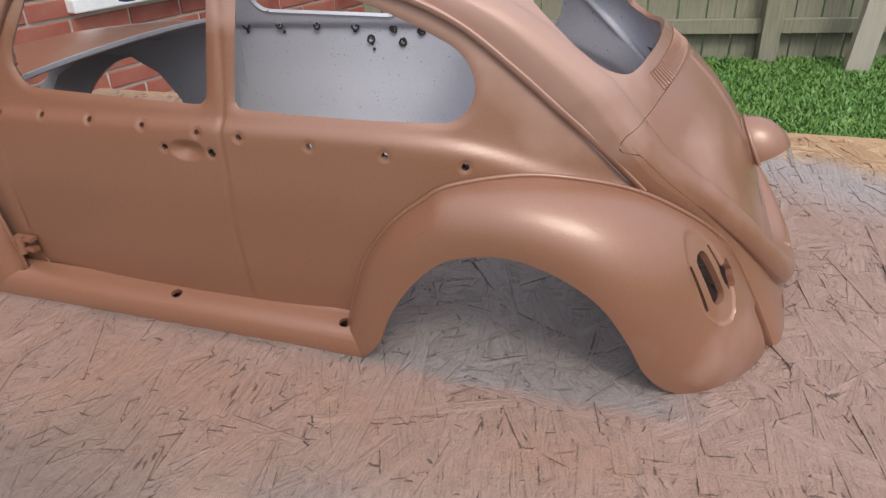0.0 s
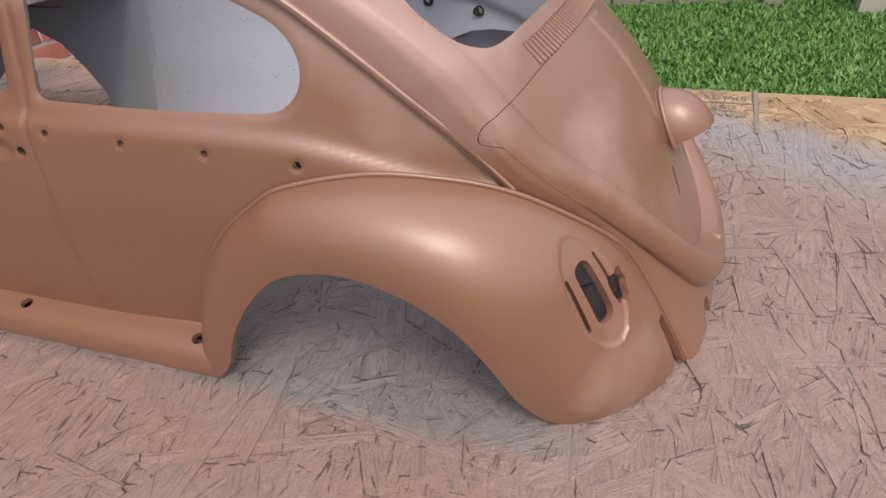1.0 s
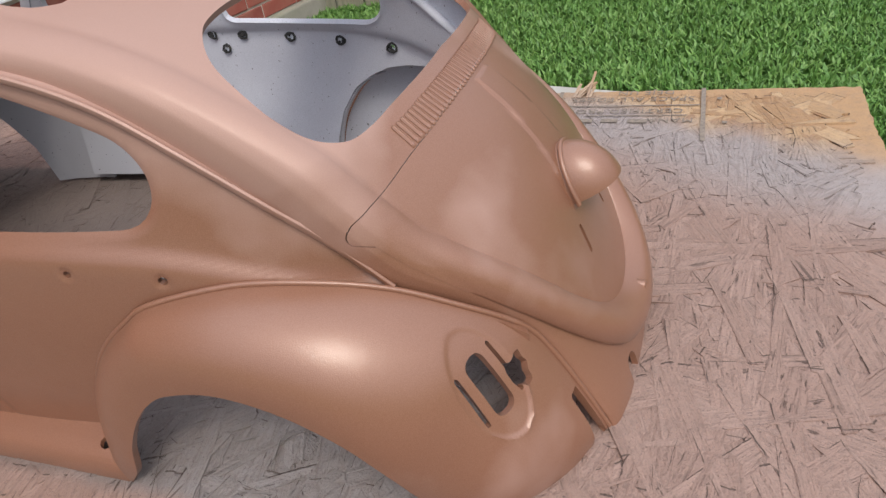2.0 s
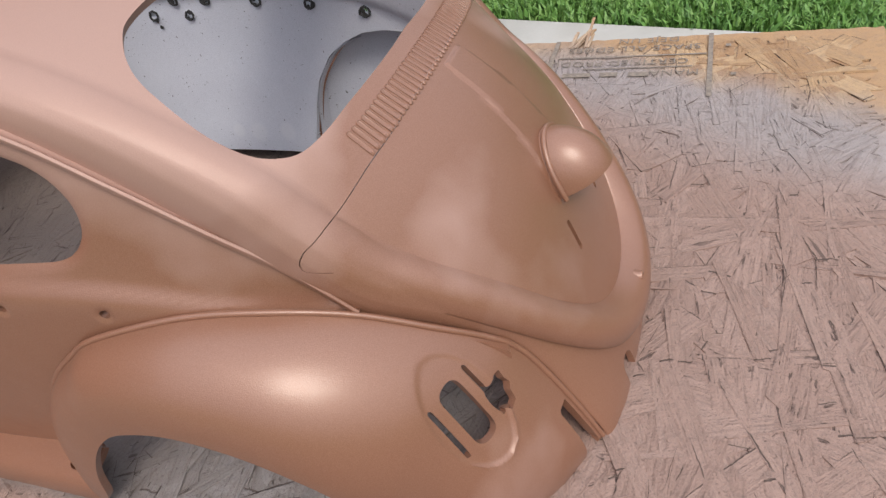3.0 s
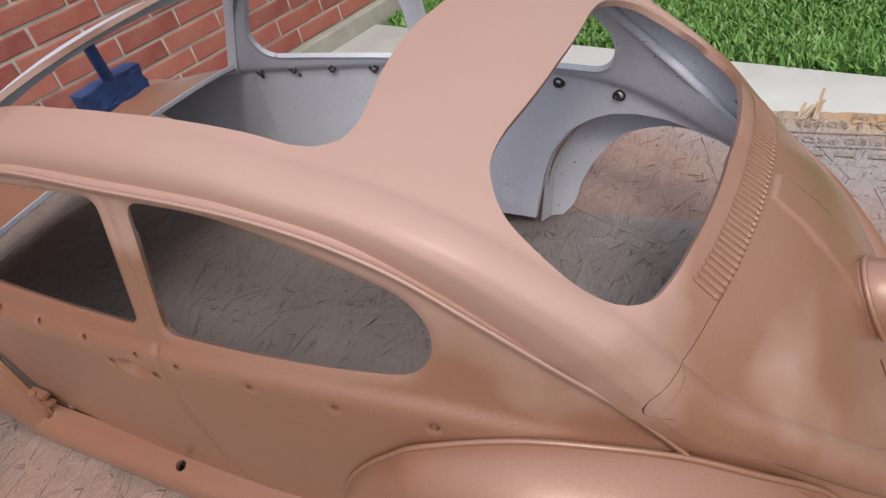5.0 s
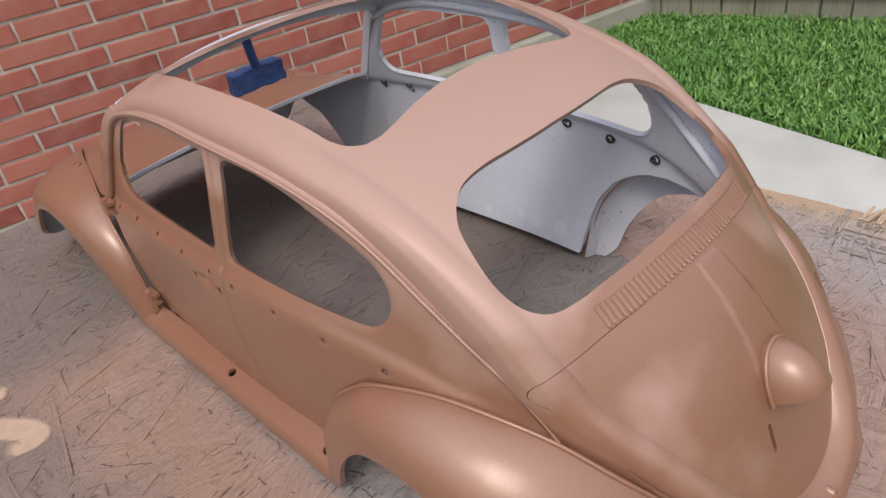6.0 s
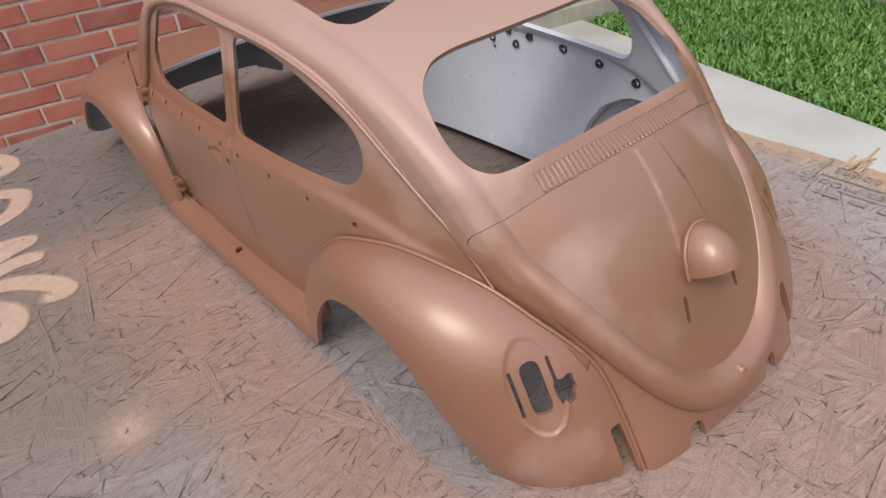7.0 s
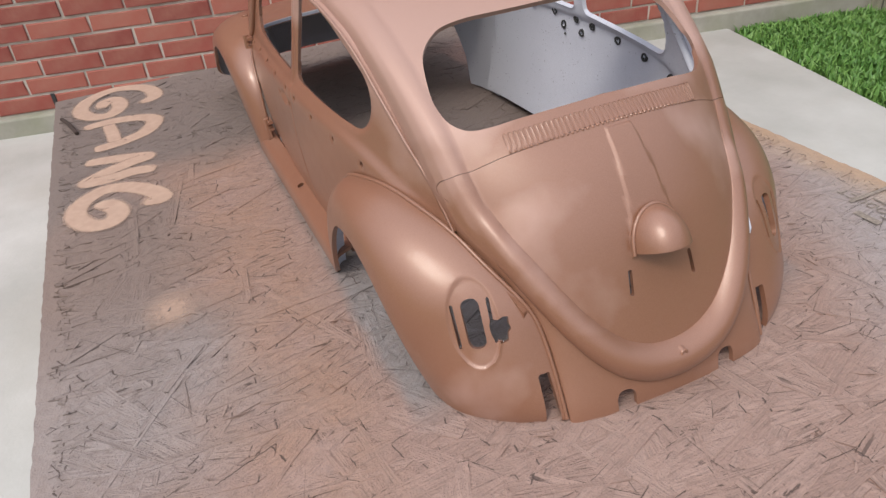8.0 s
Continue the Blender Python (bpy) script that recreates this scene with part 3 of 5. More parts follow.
# grass: tufts of bent blades
def lawn(n, box_, seed, h0, h1, width):
    r = np.random.RandomState(seed)
    x0, x1, y0, y1 = box_
    X, Y = r.uniform(x0, x1, n), r.uniform(y0, y1, n)
    c, s = math.cos(-SLAB_TURN), math.sin(-SLAB_TURN)
    lx, ly = (X - SLAB_AT[0]) * c - (Y - SLAB_AT[1]) * s, (X - SLAB_AT[0]) * s + (Y - SLAB_AT[1]) * c
    rag = 0.18 * r.uniform(-1, 1, n)
    keep = ~((lx < 0.1 + rag) & (ly < 0.1 + rag))
    fd = (X - FENCE_A[0]) * run[1] - (Y - FENCE_A[1]) * run[0]
    keep &= fd / flen > 0.1
    wx = (X - WALL_AT[0]) * math.cos(-WALL_TURN) - (Y - WALL_AT[1]) * math.sin(-WALL_TURN)
    keep &= wx > 0.3
    # thin and bare patches
    patch = np.hypot((X + 6.2) / 1.1, (Y - 11.5) / 0.6)
    keep &= (patch > 1) | (r.uniform(0, 1, n) < 0.25)
    X, Y = X[keep], Y[keep]
    n = len(X)
    A, H, L = r.uniform(0, 2 * math.pi, n), r.uniform(h0, h1, n), r.uniform(0.1, 0.75, n)
    W = r.uniform(0.6, 1.3, n) * width
    B = A + r.uniform(-0.8, 0.8, n)
    ca, sa = np.cos(A), np.sin(A)
    V = np.zeros((n, 5, 3))
    base = np.stack([X, Y, np.full(n, GROUND - 0.12)], 1)
    side = np.stack([-sa * W, ca * W, np.zeros(n)], 1)
    lean = np.stack([np.cos(B) * L * H, np.sin(B) * L * H, np.zeros(n)], 1)
    mid = base + lean * 0.35 + np.stack([np.zeros(n), np.zeros(n), H * 0.6], 1)
    tip = base + lean + np.stack([np.zeros(n), np.zeros(n), H * (1 - 0.3 * L)], 1)
    V[:, 0], V[:, 1], V[:, 2], V[:, 3], V[:, 4] = base - side, base + side, mid + side * 0.8, mid - side * 0.8, tip
    me = bpy.data.meshes.new("grass")
    me.vertices.add(n * 5)
    me.vertices.foreach_set("co", (V * U).reshape(-1))
    k = np.arange(n)[:, None] * 5
    loops = np.concatenate([k + np.array([[0, 1, 2, 3]]), k + np.array([[3, 2, 4]])], 1).reshape(-1)
    me.loops.add(n * 7)
    me.loops.foreach_set("vertex_index", loops)
    me.polygons.add(n * 2)
    start = np.stack([np.arange(n) * 7, np.arange(n) * 7 + 4], 1).reshape(-1)
    me.polygons.foreach_set("loop_start", start)
    me.update(calc_edges=True)
    me.validate()
    me.materials.append(GRASS)
    return me


lawn_ob = tagged(new("grass", lawn(230000, (-13, 10, 7.4, 20.5), 1, 0.12, 0.34, 0.030)), "short bright green lawn grass", "grass", kind="stuff")
far_ob = tagged(new("grass", lawn(170000, (-24, 30, -22, 30), 2, 0.14, 0.36, 0.05)), "lawn grass further off", "grass", kind="stuff")
tagged(new("grass", lawn(40000, (1.6, 9, -2, 9), 3, 0.12, 0.34, 0.030)), "lawn grass beside the slab", "grass", kind="stuff")

# ---- the strand board on its trestles ----
X0, X1, Y0, Y1 = BOARD
board = thing("strand_board", (-3.8, 0, 0))
tagged(board, "rough strand board oversprayed with copper and grey paint, propped level", "board")
br = random.Random(11)


def ragged(p, q, n, amp):
    p, q = np.array(p), np.array(q)
    out = []
    for k in range(n):
        w = k / n
        nrm = np.array((q[1] - p[1], p[0] - q[0]))
        nrm = nrm / np.linalg.norm(nrm)
        out.append(p + (q - p) * w + nrm * br.uniform(-amp, amp))
    return out


rim = ragged((X0, Y0), (X1, Y0), 160, 0.006) + ragged((X1, Y0), (X1, Y1), 120, 0.012) + ragged((X1, Y1), (X0, Y1), 170, 0.012) + ragged((X0, Y1), (X0, Y0), 120, 0.008)
n = len(rim)
V = [(x, y, -0.012) for x, y in rim] + [(x, y, -0.11) for x, y in rim]
T = [tuple(range(n)), tuple(range(2 * n - 1, n - 1, -1))]
me_rim = [(k, n + k, n + (k + 1) % n, (k + 1) % n) for k in range(n)]
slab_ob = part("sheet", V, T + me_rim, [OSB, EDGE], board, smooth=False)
for p_ in slab_ob.data.polygons:
    p_.material_index = 0 if p_.index == 0 else 1


def flake(r, long, wide, cx, cy, a, z):
    """A thin wood strand, ragged at both ends."""
    c, s = math.cos(a), math.sin(a)
    top = [(-0.5, -0.5), (-0.2, -0.52), (0.15, -0.48), (0.5, -0.42), (0.53, -0.1), (0.47, 0.2), (0.5, 0.5), (0.1, 0.5), (-0.25, 0.46), (-0.5, 0.5), (-0.54, 0.15), (-0.46, -0.2)]
    tilt, roll = r.uniform(-0.010, 0.010), r.uniform(-0.014, 0.014)
    V = []
    for u, w in top:
        u2, w2 = u * long * r.uniform(0.93, 1.07), w * wide * r.uniform(0.85, 1.12)
        V.append((cx + u2 * c - w2 * s, cy + u2 * s + w2 * c, z + tilt * u + roll * w))
    m = len(V)
    V += [(x, y, min(q - 0.012, -0.011)) for x, y, q in V]
    return np.array(V), [tuple(range(m))] + [(k, m + k, m + (k + 1) % m, (k + 1) % m) for k in range(m)]


def strand_uv(me, rows):
    """Coordinates along and across each strand, for its grain."""
    me.uv_layers.new(name="strand")
    co = np.empty(len(me.vertices) * 3)
    me.vertices.foreach_get("co", co)
    co = co.reshape(-1, 3) / U
    idx = np.empty(len(me.loops), int)
    me.loops.foreach_get("vertex_index", idx)
    r = np.asarray(rows)[idx // 24]
    dx, dy = co[idx, 0] - r[:, 0], co[idx, 1] - r[:, 1]
    c, s = np.cos(r[:, 2]), np.sin(r[:, 2])
    out = np.stack([dx * c + dy * s + r[:, 0] * 7.3, dy * c - dx * s + r[:, 1] * 5.1], 1)
    me.uv_layers["strand"].data.foreach_set("uv", out.reshape(-1))
    near = np.stack([(dx * c + dy * s) / r[:, 3], (dy * c - dx * s) / r[:, 4]], 1)
    me.uv_layers.new(name="outline").data.foreach_set("uv", near.reshape(-1))


def strand_way(r):
    """Most strands lie across the board, some along it."""
    return r.gauss(1.72, 0.33) if r.random() < 0.70 else r.gauss(0.5, 0.6)


near_box = (-2.6, 1.2, -3.6, -1.2)
pieces, singles, strand_rows, bed_rows = [], 0, [], []
for k in range(5200):
    cx, cy = br.uniform(X0 + 0.25, X1 - 0.25), br.uniform(Y0 + 0.2, Y1 - 0.2)
    a = strand_way(br)
    long, wide = br.uniform(0.45, 1.3), br.uniform(0.07, 0.28)
    ext = 0.58 * max(abs(long * math.cos(a)), abs(long * math.sin(a))) + 0.6 * wide + 0.01
    cx, cy = min(max(cx, X0 + ext), X1 - ext), min(max(cy, Y0 + ext), Y1 - ext)
    strand_rows.append((cx, cy, a, long, wide))
    v, t = flake(br, long, wide, cx, cy, a, br.uniform(-0.016, 0.006))
    if near_box[0] < cx < near_box[1] and near_box[2] < cy < near_box[3] and singles < 290:
        strand_uv(part("strand", v, t, OSB, board, smooth=False).data, [strand_rows[-1]])
        singles += 1
    else:
        pieces.append((v, t))
        bed_rows.append(strand_rows[-1])
V, T = join(*pieces)
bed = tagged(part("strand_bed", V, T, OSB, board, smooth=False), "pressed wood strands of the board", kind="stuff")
strand_uv(bed.data, bed_rows)
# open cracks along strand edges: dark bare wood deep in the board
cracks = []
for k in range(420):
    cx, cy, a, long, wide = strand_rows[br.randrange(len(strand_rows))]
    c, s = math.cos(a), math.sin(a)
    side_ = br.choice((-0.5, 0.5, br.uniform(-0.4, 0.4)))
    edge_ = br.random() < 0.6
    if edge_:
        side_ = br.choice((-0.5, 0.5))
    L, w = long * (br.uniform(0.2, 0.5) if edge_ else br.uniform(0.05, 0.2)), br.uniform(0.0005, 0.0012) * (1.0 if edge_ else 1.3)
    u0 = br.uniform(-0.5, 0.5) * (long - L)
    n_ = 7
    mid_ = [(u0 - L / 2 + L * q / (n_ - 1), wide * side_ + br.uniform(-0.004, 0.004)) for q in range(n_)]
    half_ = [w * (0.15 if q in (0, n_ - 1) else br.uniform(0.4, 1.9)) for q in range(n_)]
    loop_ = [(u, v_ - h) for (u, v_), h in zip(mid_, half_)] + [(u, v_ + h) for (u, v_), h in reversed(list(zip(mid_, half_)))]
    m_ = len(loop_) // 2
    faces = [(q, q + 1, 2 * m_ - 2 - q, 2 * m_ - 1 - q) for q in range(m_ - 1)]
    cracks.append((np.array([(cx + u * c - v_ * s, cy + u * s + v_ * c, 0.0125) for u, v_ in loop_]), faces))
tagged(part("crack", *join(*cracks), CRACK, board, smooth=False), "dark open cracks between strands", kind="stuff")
# lifted slivers
slivers = []
for k in range(420):
    cx, cy = br.uniform(X0 + 0.2, X1 - 0.2), br.uniform(Y0 + 0.2, Y1 - 0.2)
    a = br.gauss(0.5, 0.9)
    L, w = br.uniform(0.06, 0.30), br.uniform(0.006, 0.016)
    c, s = math.cos(a), math.sin(a)
    h = br.uniform(0.008, 0.03)
    P4 = [(-L / 2, 0, 0.0), (-L * 0.1, -w, h * 0.6), (L / 2, 0, h), (-L * 0.05, w, h * 0.3)]
    slivers.append((np.array([(cx + u * c - q * s, cy + u * s + q * c, z) for u, q, z in P4] + [(cx, cy, -0.012)]), [(0, 1, 2, 3), (1, 0, 4), (2, 1, 4), (3, 2, 4), (0, 3, 4)]))
tagged(part("splinter", *join(*slivers), OSB, board, smooth=False), "lifted splinters on the board", kind="stuff")

# sprayed marks: four round stencil-like figures and a spot, misty at their edges
def ribbon(path, half, n=60, lift=0.0155):
    P = curve_at(path, np.linspace(0, 1, n))
    d = np.gradient(P, axis=0)
    d /= np.linalg.norm(d, axis=1)[:, None] + 1e-9
    nrm = np.stack([-d[:, 1], d[:, 0], np.zeros(n)], 1)
    cap = np.sqrt(np.clip(1 - ((np.linspace(-1, 1, n)) ** 12), 0, 1))
    rows = [P + nrm * (half * k) * cap[:, None] for k in (-1.0, -0.6, 0.0, 0.6, 1.0)]
    G = np.stack(rows, 1)
    G[:, :, 2] = lift + 0.004 * np.linspace(0, 1, n)[:, None]
    V, T = grid(G, flip=False)
    dens = np.tile([0.0, 0.85, 1.0, 0.85, 0.0], n).reshape(n, 5) * np.clip(np.minimum(np.arange(n), np.arange(n)[::-1]) / 4.0, 0, 1)[:, None]
    return V, T, dens.reshape(-1)


def sprayed(name, V, T, dens):
    ob = part(name, V, T, MIST, board, smooth=False)
    at_ = ob.data.attributes.new("spray", "FLOAT", "POINT")
    at_.data.foreach_set("value", np.asarray(dens, float))
    return ob


FIGURES = [
    [(-8.36, -2.95, 0), (-8.50, -2.70, 0), (-8.85, -2.70, 0), (-9.14, -2.88, 0), (-9.28, -3.26, 0), (-9.03, -3.61, 0), (-8.58, -3.74, 0), (-8.21, -3.59, 0), (-8.15, -3.33, 0), (-8.44, -3.19, 0), (-8.78, -3.25, 0), (-8.75, -3.39, 0), (-8.45, -3.46, 0)],
    [(-7.79, -3.73, 0), (-7.85, -3.39, 0), (-7.77, -3.01, 0), (-7.55, -2.78, 0), (-7.18, -2.89, 0), (-7.00, -3.15, 0), (-6.92, -3.42, 0), (-6.90, -3.60, 0)],
    [(-6.52, -3.73, 0), (-6.46, -3.44, 0), (-6.29, -2.99, 0), (-6.20, -3.19, 0), (-6.10, -3.42, 0), (-5.91, -3.68, 0), (-5.86, -3.46, 0), (-5.90, -3.14, 0), (-5.81, -2.88, 0)],
    [(-5.03, -3.16, 0), (-4.97, -2.93, 0), (-5.18, -2.97, 0), (-5.49, -3.23, 0), (-5.58, -3.52, 0), (-5.36, -3.76, 0), (-5.07, -3.81, 0), (-4.77, -3.67, 0), (-4.73, -3.46, 0), (-4.94, -3.38, 0), (-5.18, -3.49, 0), (-5.11, -3.60, 0)],
]
for path in FIGURES:
    # each stroke lies a hair higher, so that crossings never share a plane
    sprayed("sprayed_figure", *ribbon(path, 0.15, 90))
sprayed("sprayed_figure", *ribbon([(-7.72, -3.38, 0), (-7.32, -3.34, 0), (-7.01, -3.32, 0)], 0.11, lift=0.021))
nr, na = 7, 28
G = np.array([[(-2.78 + 0.36 * k / (nr - 1) * math.cos(w), -3.05 + 0.30 * k / (nr - 1) * math.sin(w), 0.0155) for k in range(nr)] for w in np.linspace(0, 2 * math.pi, na)])
sprayed("sprayed_spot", *grid(G, flip=True), np.tile([0.62, 0.58, 0.48, 0.34, 0.2, 0.08, 0.0], na))

# maker's stamp along the bare edge, upside down as seen from the near side
STAMPS = [("MANA", 0.21, 2.80), ("CERTIFIED PRODUCT", 0.12, 3.00), ("SPACE ALL EDGES", 0.21, 3.26), ("DEJE UN", 0.03, 3.41)]
STAMP_BARS = [(0.27, 0.31, 2.36, 3.45), (-1.085, -1.045, 2.86, 3.42), (-1.01, 0.26, 3.065, 3.085), (-0.76, 0.15, 2.852, 2.868), (-0.36, -0.19, 2.71, 2.78), (-0.60, -0.45, 2.72, 2.79), (-0.92, -0.68, 2.72, 2.79), (0.41, 0.45, 3.19, 3.235), (0.45, 0.49, 2.69, 2.73)]


def stamp(text, x, y, size):
    cu = bpy.data.curves.new("stamp_text", "FONT")
    cu.body, cu.size, cu.extrude = text, size * U, 0.0002
    cu.space_character = 1.12
    ob = new("stamp_text", cu)
    me = bpy.data.meshes.new_from_object(ob.evaluated_get(bpy.context.evaluated_depsgraph_get()))
    bpy.data.objects.remove(ob)
    me.materials.append(STAMP)
    t_ = new("stamp_text", me)
    t_.parent = board
    t_.matrix_basis = Matrix.Translation(Vector((x, y, 0.0165)) * U - board.location) @ pose(0, 0, 0, 0, 0, 180)
    return t_


for text, x, y in STAMPS:
    stamp(text, x, y, 0.13)
for x0, x1, y0, y1 in STAMP_BARS:
    part("stamp_bar", *box(x0, x1, y0, y1, 0.0150, 0.0165), STAMP, board, smooth=False)

# loose stick and a fluffed splinter at the board's edges
stick = thing("stick", (-8.0, -3.88, 0.02))
tagged(stick, "short brown twig lying on the board", "stick")
part("twig", *sweep(curve_at([(-8.37, -3.99, 0.03), (-8.0, -3.88, 0.05), (-7.64, -3.79, 0.03)], np.linspace(0, 1, 12)), ring(7, 0.028)), CRACK, stick)
fl = []
for k in range(9):
    a0 = br.uniform(0.9, 1.5)
    c, s, L = math.cos(a0), math.sin(a0), br.uniform(0.12, 0.32)
    bx, by = -0.86 + br.uniform(-0.10, 0.10), 3.30
    fl.append(box(0, L, -0.012, 0.012, 0, 0.012))
    v_ = fl[-1][0]
    fl[-1] = (np.stack([bx + v_[:, 0] * c - v_[:, 1] * s, by + v_[:, 0] * s + v_[:, 1] * c, 0.0 + v_[:, 2] + v_[:, 0] * br.uniform(0.1, 0.5)], 1), fl[-1][1])
for v_, t_ in fl:
    part("frayed_splinter", v_, t_, OSB, board, smooth=False)

# trestle legs that carry the board
for tx in (-7.6, 0.2):
    tr = thing("trestle", (tx, 0, GROUND))
    tagged(tr, "plain timber trestle carrying the board", "trestle", "trestles under the board")
    part("beam", *box(tx - 0.25, tx + 0.25, -3.4, 3.0, -0.6, -0.11), POST, tr, smooth=False)
    for ly in (-2.9, 2.5):
        for d in (-0.5, 0.5):
            V, T = box(tx - 0.12, tx + 0.12, ly - 0.2, ly + 0.2, GROUND + 0.06, -0.6)
            V[:, 0] += np.where(V[:, 2] < -1, d, 0)
            part("leg", V, T, POST, tr, smooth=False)


# ---- the model car body: a copper-painted shell, nose towards -x, tail at x = 0 ----
def eased(knots, values, sigma):
    """A table through the knots, with its kinks rounded off."""
    x = np.linspace(knots[0] - 1, knots[-1] + 1, 4000)
    y = np.interp(x, knots, values)
    h = x[1] - x[0]
    k = np.exp(-0.5 * (np.arange(-int(4 * sigma / h), int(4 * sigma / h) + 1) * h / sigma) ** 2)
    pad = len(k) // 2
    return x, np.convolve(np.pad(y, pad, mode="edge"), k / k.sum(), mode="valid")


BELT_Y = eased([-8, -7, -6.3, -5.6, -5.3, -4.6, -3.95, -3.26, -2.815, -2.365, -1.917, -1.5, -0.95, -0.4, 0],
               [-0.7, -1.2, -1.45, -1.59, -1.62, -1.657, -1.670, -1.663, -1.633, -1.590, -1.517, -1.402, -1.19, -0.95, -0.8], 0.16)
BELT_Z = eased([-5.4, -4.36, -3.5, -2.9, -2.36, -1.9, -1.52, -1.2], [1.43, 1.45, 1.47, 1.47, 1.45, 1.40, 1.27, 1.12], 0.12)
RISE = eased([-1.5, -1.25, -1.0, -0.45, -0.1, -0.04, -0.012, 0.012, 0.10, 0.78, 1.25], [0.12, 0.085, 0.03, -0.02, -0.008, 0.002, 0.02, 0.052, 0.075, 0.215, 0.33], 0.014)
LOWER = eased([-1.5, -1.25, -1.0, -0.45, -0.1, 0.1], [0.12, 0.085, 0.03, -0.02, -0.008, -0.008], 0.09)


def belt_y(x):
    return np.interp(x, *BELT_Y)


def belt_z(x):
    return np.interp(x, *BELT_Z)


def side_y(x, z):
    d = z - belt_z(x)
    return belt_y(x) + np.where(d < -0.25, np.interp(d, *LOWER), np.interp(d, *RISE) + (np.interp(-0.25, *LOWER) - np.interp(-0.25, *RISE)) * np.clip(-d / 0.25, 0, 1))


GUTTER = [(-5.37, 1.45), (-5.27, 1.62), (-5.08, 1.94), (-4.86, 2.19), (-4.50, 2.31), (-3.98, 2.36), (-3.35, 2.33), (-2.80, 2.28), (-2.47, 2.22),
          (-2.19, 2.13), (-1.94, 2.00), (-1.68, 1.79), (-1.42, 1.55), (-1.20, 1.34), (-0.97, 1.115)]
CENTRE = [(-4.80, 0, 2.46), (-4.35, 0, 2.60), (-3.75, 0, 2.66), (-3.22, 0, 2.63), (-2.78, 0, 2.54), (-2.43, 0, 2.43), (-2.10, 0, 2.34), (-1.75, 0, 2.21), (-1.39, 0, 2.01), (-1.05, 0, 1.79),
          (-0.86, 0, 1.655), (-0.645, 0, 1.45), (-0.465, 0, 1.20), (-0.335, 0, 0.94), (-0.225, 0, 0.66), (-0.13, 0, 0.40), (-0.025, 0, 0.12), (0.005, 0, 0.0)]
FLANK = [(-4.90, -1.44, 2.17), (-4.50, -1.425, 2.31), (-3.98, -1.42, 2.36), (-3.35, -1.42, 2.33), (-2.80, -1.40, 2.28), (-2.47, -1.385, 2.22), (-2.19, -1.36, 2.13), (-1.94, -1.345, 2.00), (-1.68, -1.31, 1.79), (-1.42, -1.275, 1.55),
         (-1.20, -1.245, 1.34), (-0.97, -1.19, 1.11), (-0.70, -1.06, 0.93), (-0.47, -0.92, 0.70), (-0.35, -0.87, 0.50), (-0.24, -0.86, 0.28), (-0.13, -0.857, 0.09), (-0.095, -0.857, 0.0)]

car = thing("model_car_shell", (-3.5, 0, 0))
tagged(car, "copper-painted bare car body shell, windowless, resting on the strand board", "model car")
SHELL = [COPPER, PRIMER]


def normals(V, T):
    V = np.asarray(V, float)
    T = np.array(T)
    n = np.cross(V[T[:, 1]] - V[T[:, 0]], V[T[:, 2]] - V[T[:, 0]])
    N = np.zeros_like(V)
    for k in range(3):
        np.add.at(N, T[:, k], n)
    return N / (np.linalg.norm(N, axis=1)[:, None] + 1e-12)


def fullness(s):
    """How squarely the sections of the body bulge."""
    return np.interp(s, np.array([0, 6, 7.5, 9, 10, 11, 13.5, 17]) / 17, [0.75, 0.70, 0.68, 0.82, 1.15, 1.40, 1.25, 0.95])


def top_sheet(ns=150, nv=110):
    s = np.linspace(0, 1, ns)
    C, B = curve_at(CENTRE, s), curve_at(FLANK, s)
    v = np.linspace(-math.pi / 2, math.pi / 2, nv)
    up = np.clip(np.cos(v), 0, 1)[None, :] ** fullness(s)[:, None]
    P = np.zeros((ns, nv, 3))
    for k in (0, 2):
        P[:, :, k] = B[:, None, k] + (C - B)[:, None, k] * up
    P[:, :, 1] = -B[:, None, 1] * np.sin(v)[None, :]
    V, T = grid(P, flip=True)
    # each corner keeps its place along and across the sheet
    place = np.stack(np.broadcast_arrays(s[:, None] * 17, np.abs(np.sin(v))[None, :]), 2).reshape(-1, 2)
    return np.hstack([V, place]), T


def shoulder(V, T):
    """Soft roll along the roof's shoulder, growing towards the lid."""
    h = np.interp(V[:, 3], [0, 3.0, 5.0, 7, 10, 11, 12, 13.5], [0, 0.004, 0.015, 0.029, 0.048, 0.048, 0.028, 0.0]) * np.interp(V[:, 4], [0, 0.838, 0.850, 0.868, 0.90, 0.94, 0.975, 1], [0, 0, 0.30, 0.62, 0.93, 1, 0.7, 0])
    return V[:, :3] + shell_out(V) * h[:, None]


def shell_out(V):
    """Outward direction of the sheet, the same for lid and body."""
    s = np.clip(V[:, 3] / 17, 0.002, 0.998)
    tang = (curve_at(CENTRE, s + 0.002) - curve_at(CENTRE, s - 0.002)) * (1 - V[:, 4:5]) + (curve_at(FLANK, s + 0.002) - curve_at(FLANK, s - 0.002)) * V[:, 4:5]
    n = np.stack([-tang[:, 2], np.zeros(len(V)), tang[:, 0]], 1)
    n /= np.linalg.norm(n, axis=1)[:, None]
    side = np.sign(V[:, 1]) * V[:, 4] ** 2
    n = n * np.sqrt(1 - 0.6 * side[:, None] ** 2) + np.array((0, 1.0, 0)) * (0.77 * side)[:, None]
    return n / np.linalg.norm(n, axis=1)[:, None]


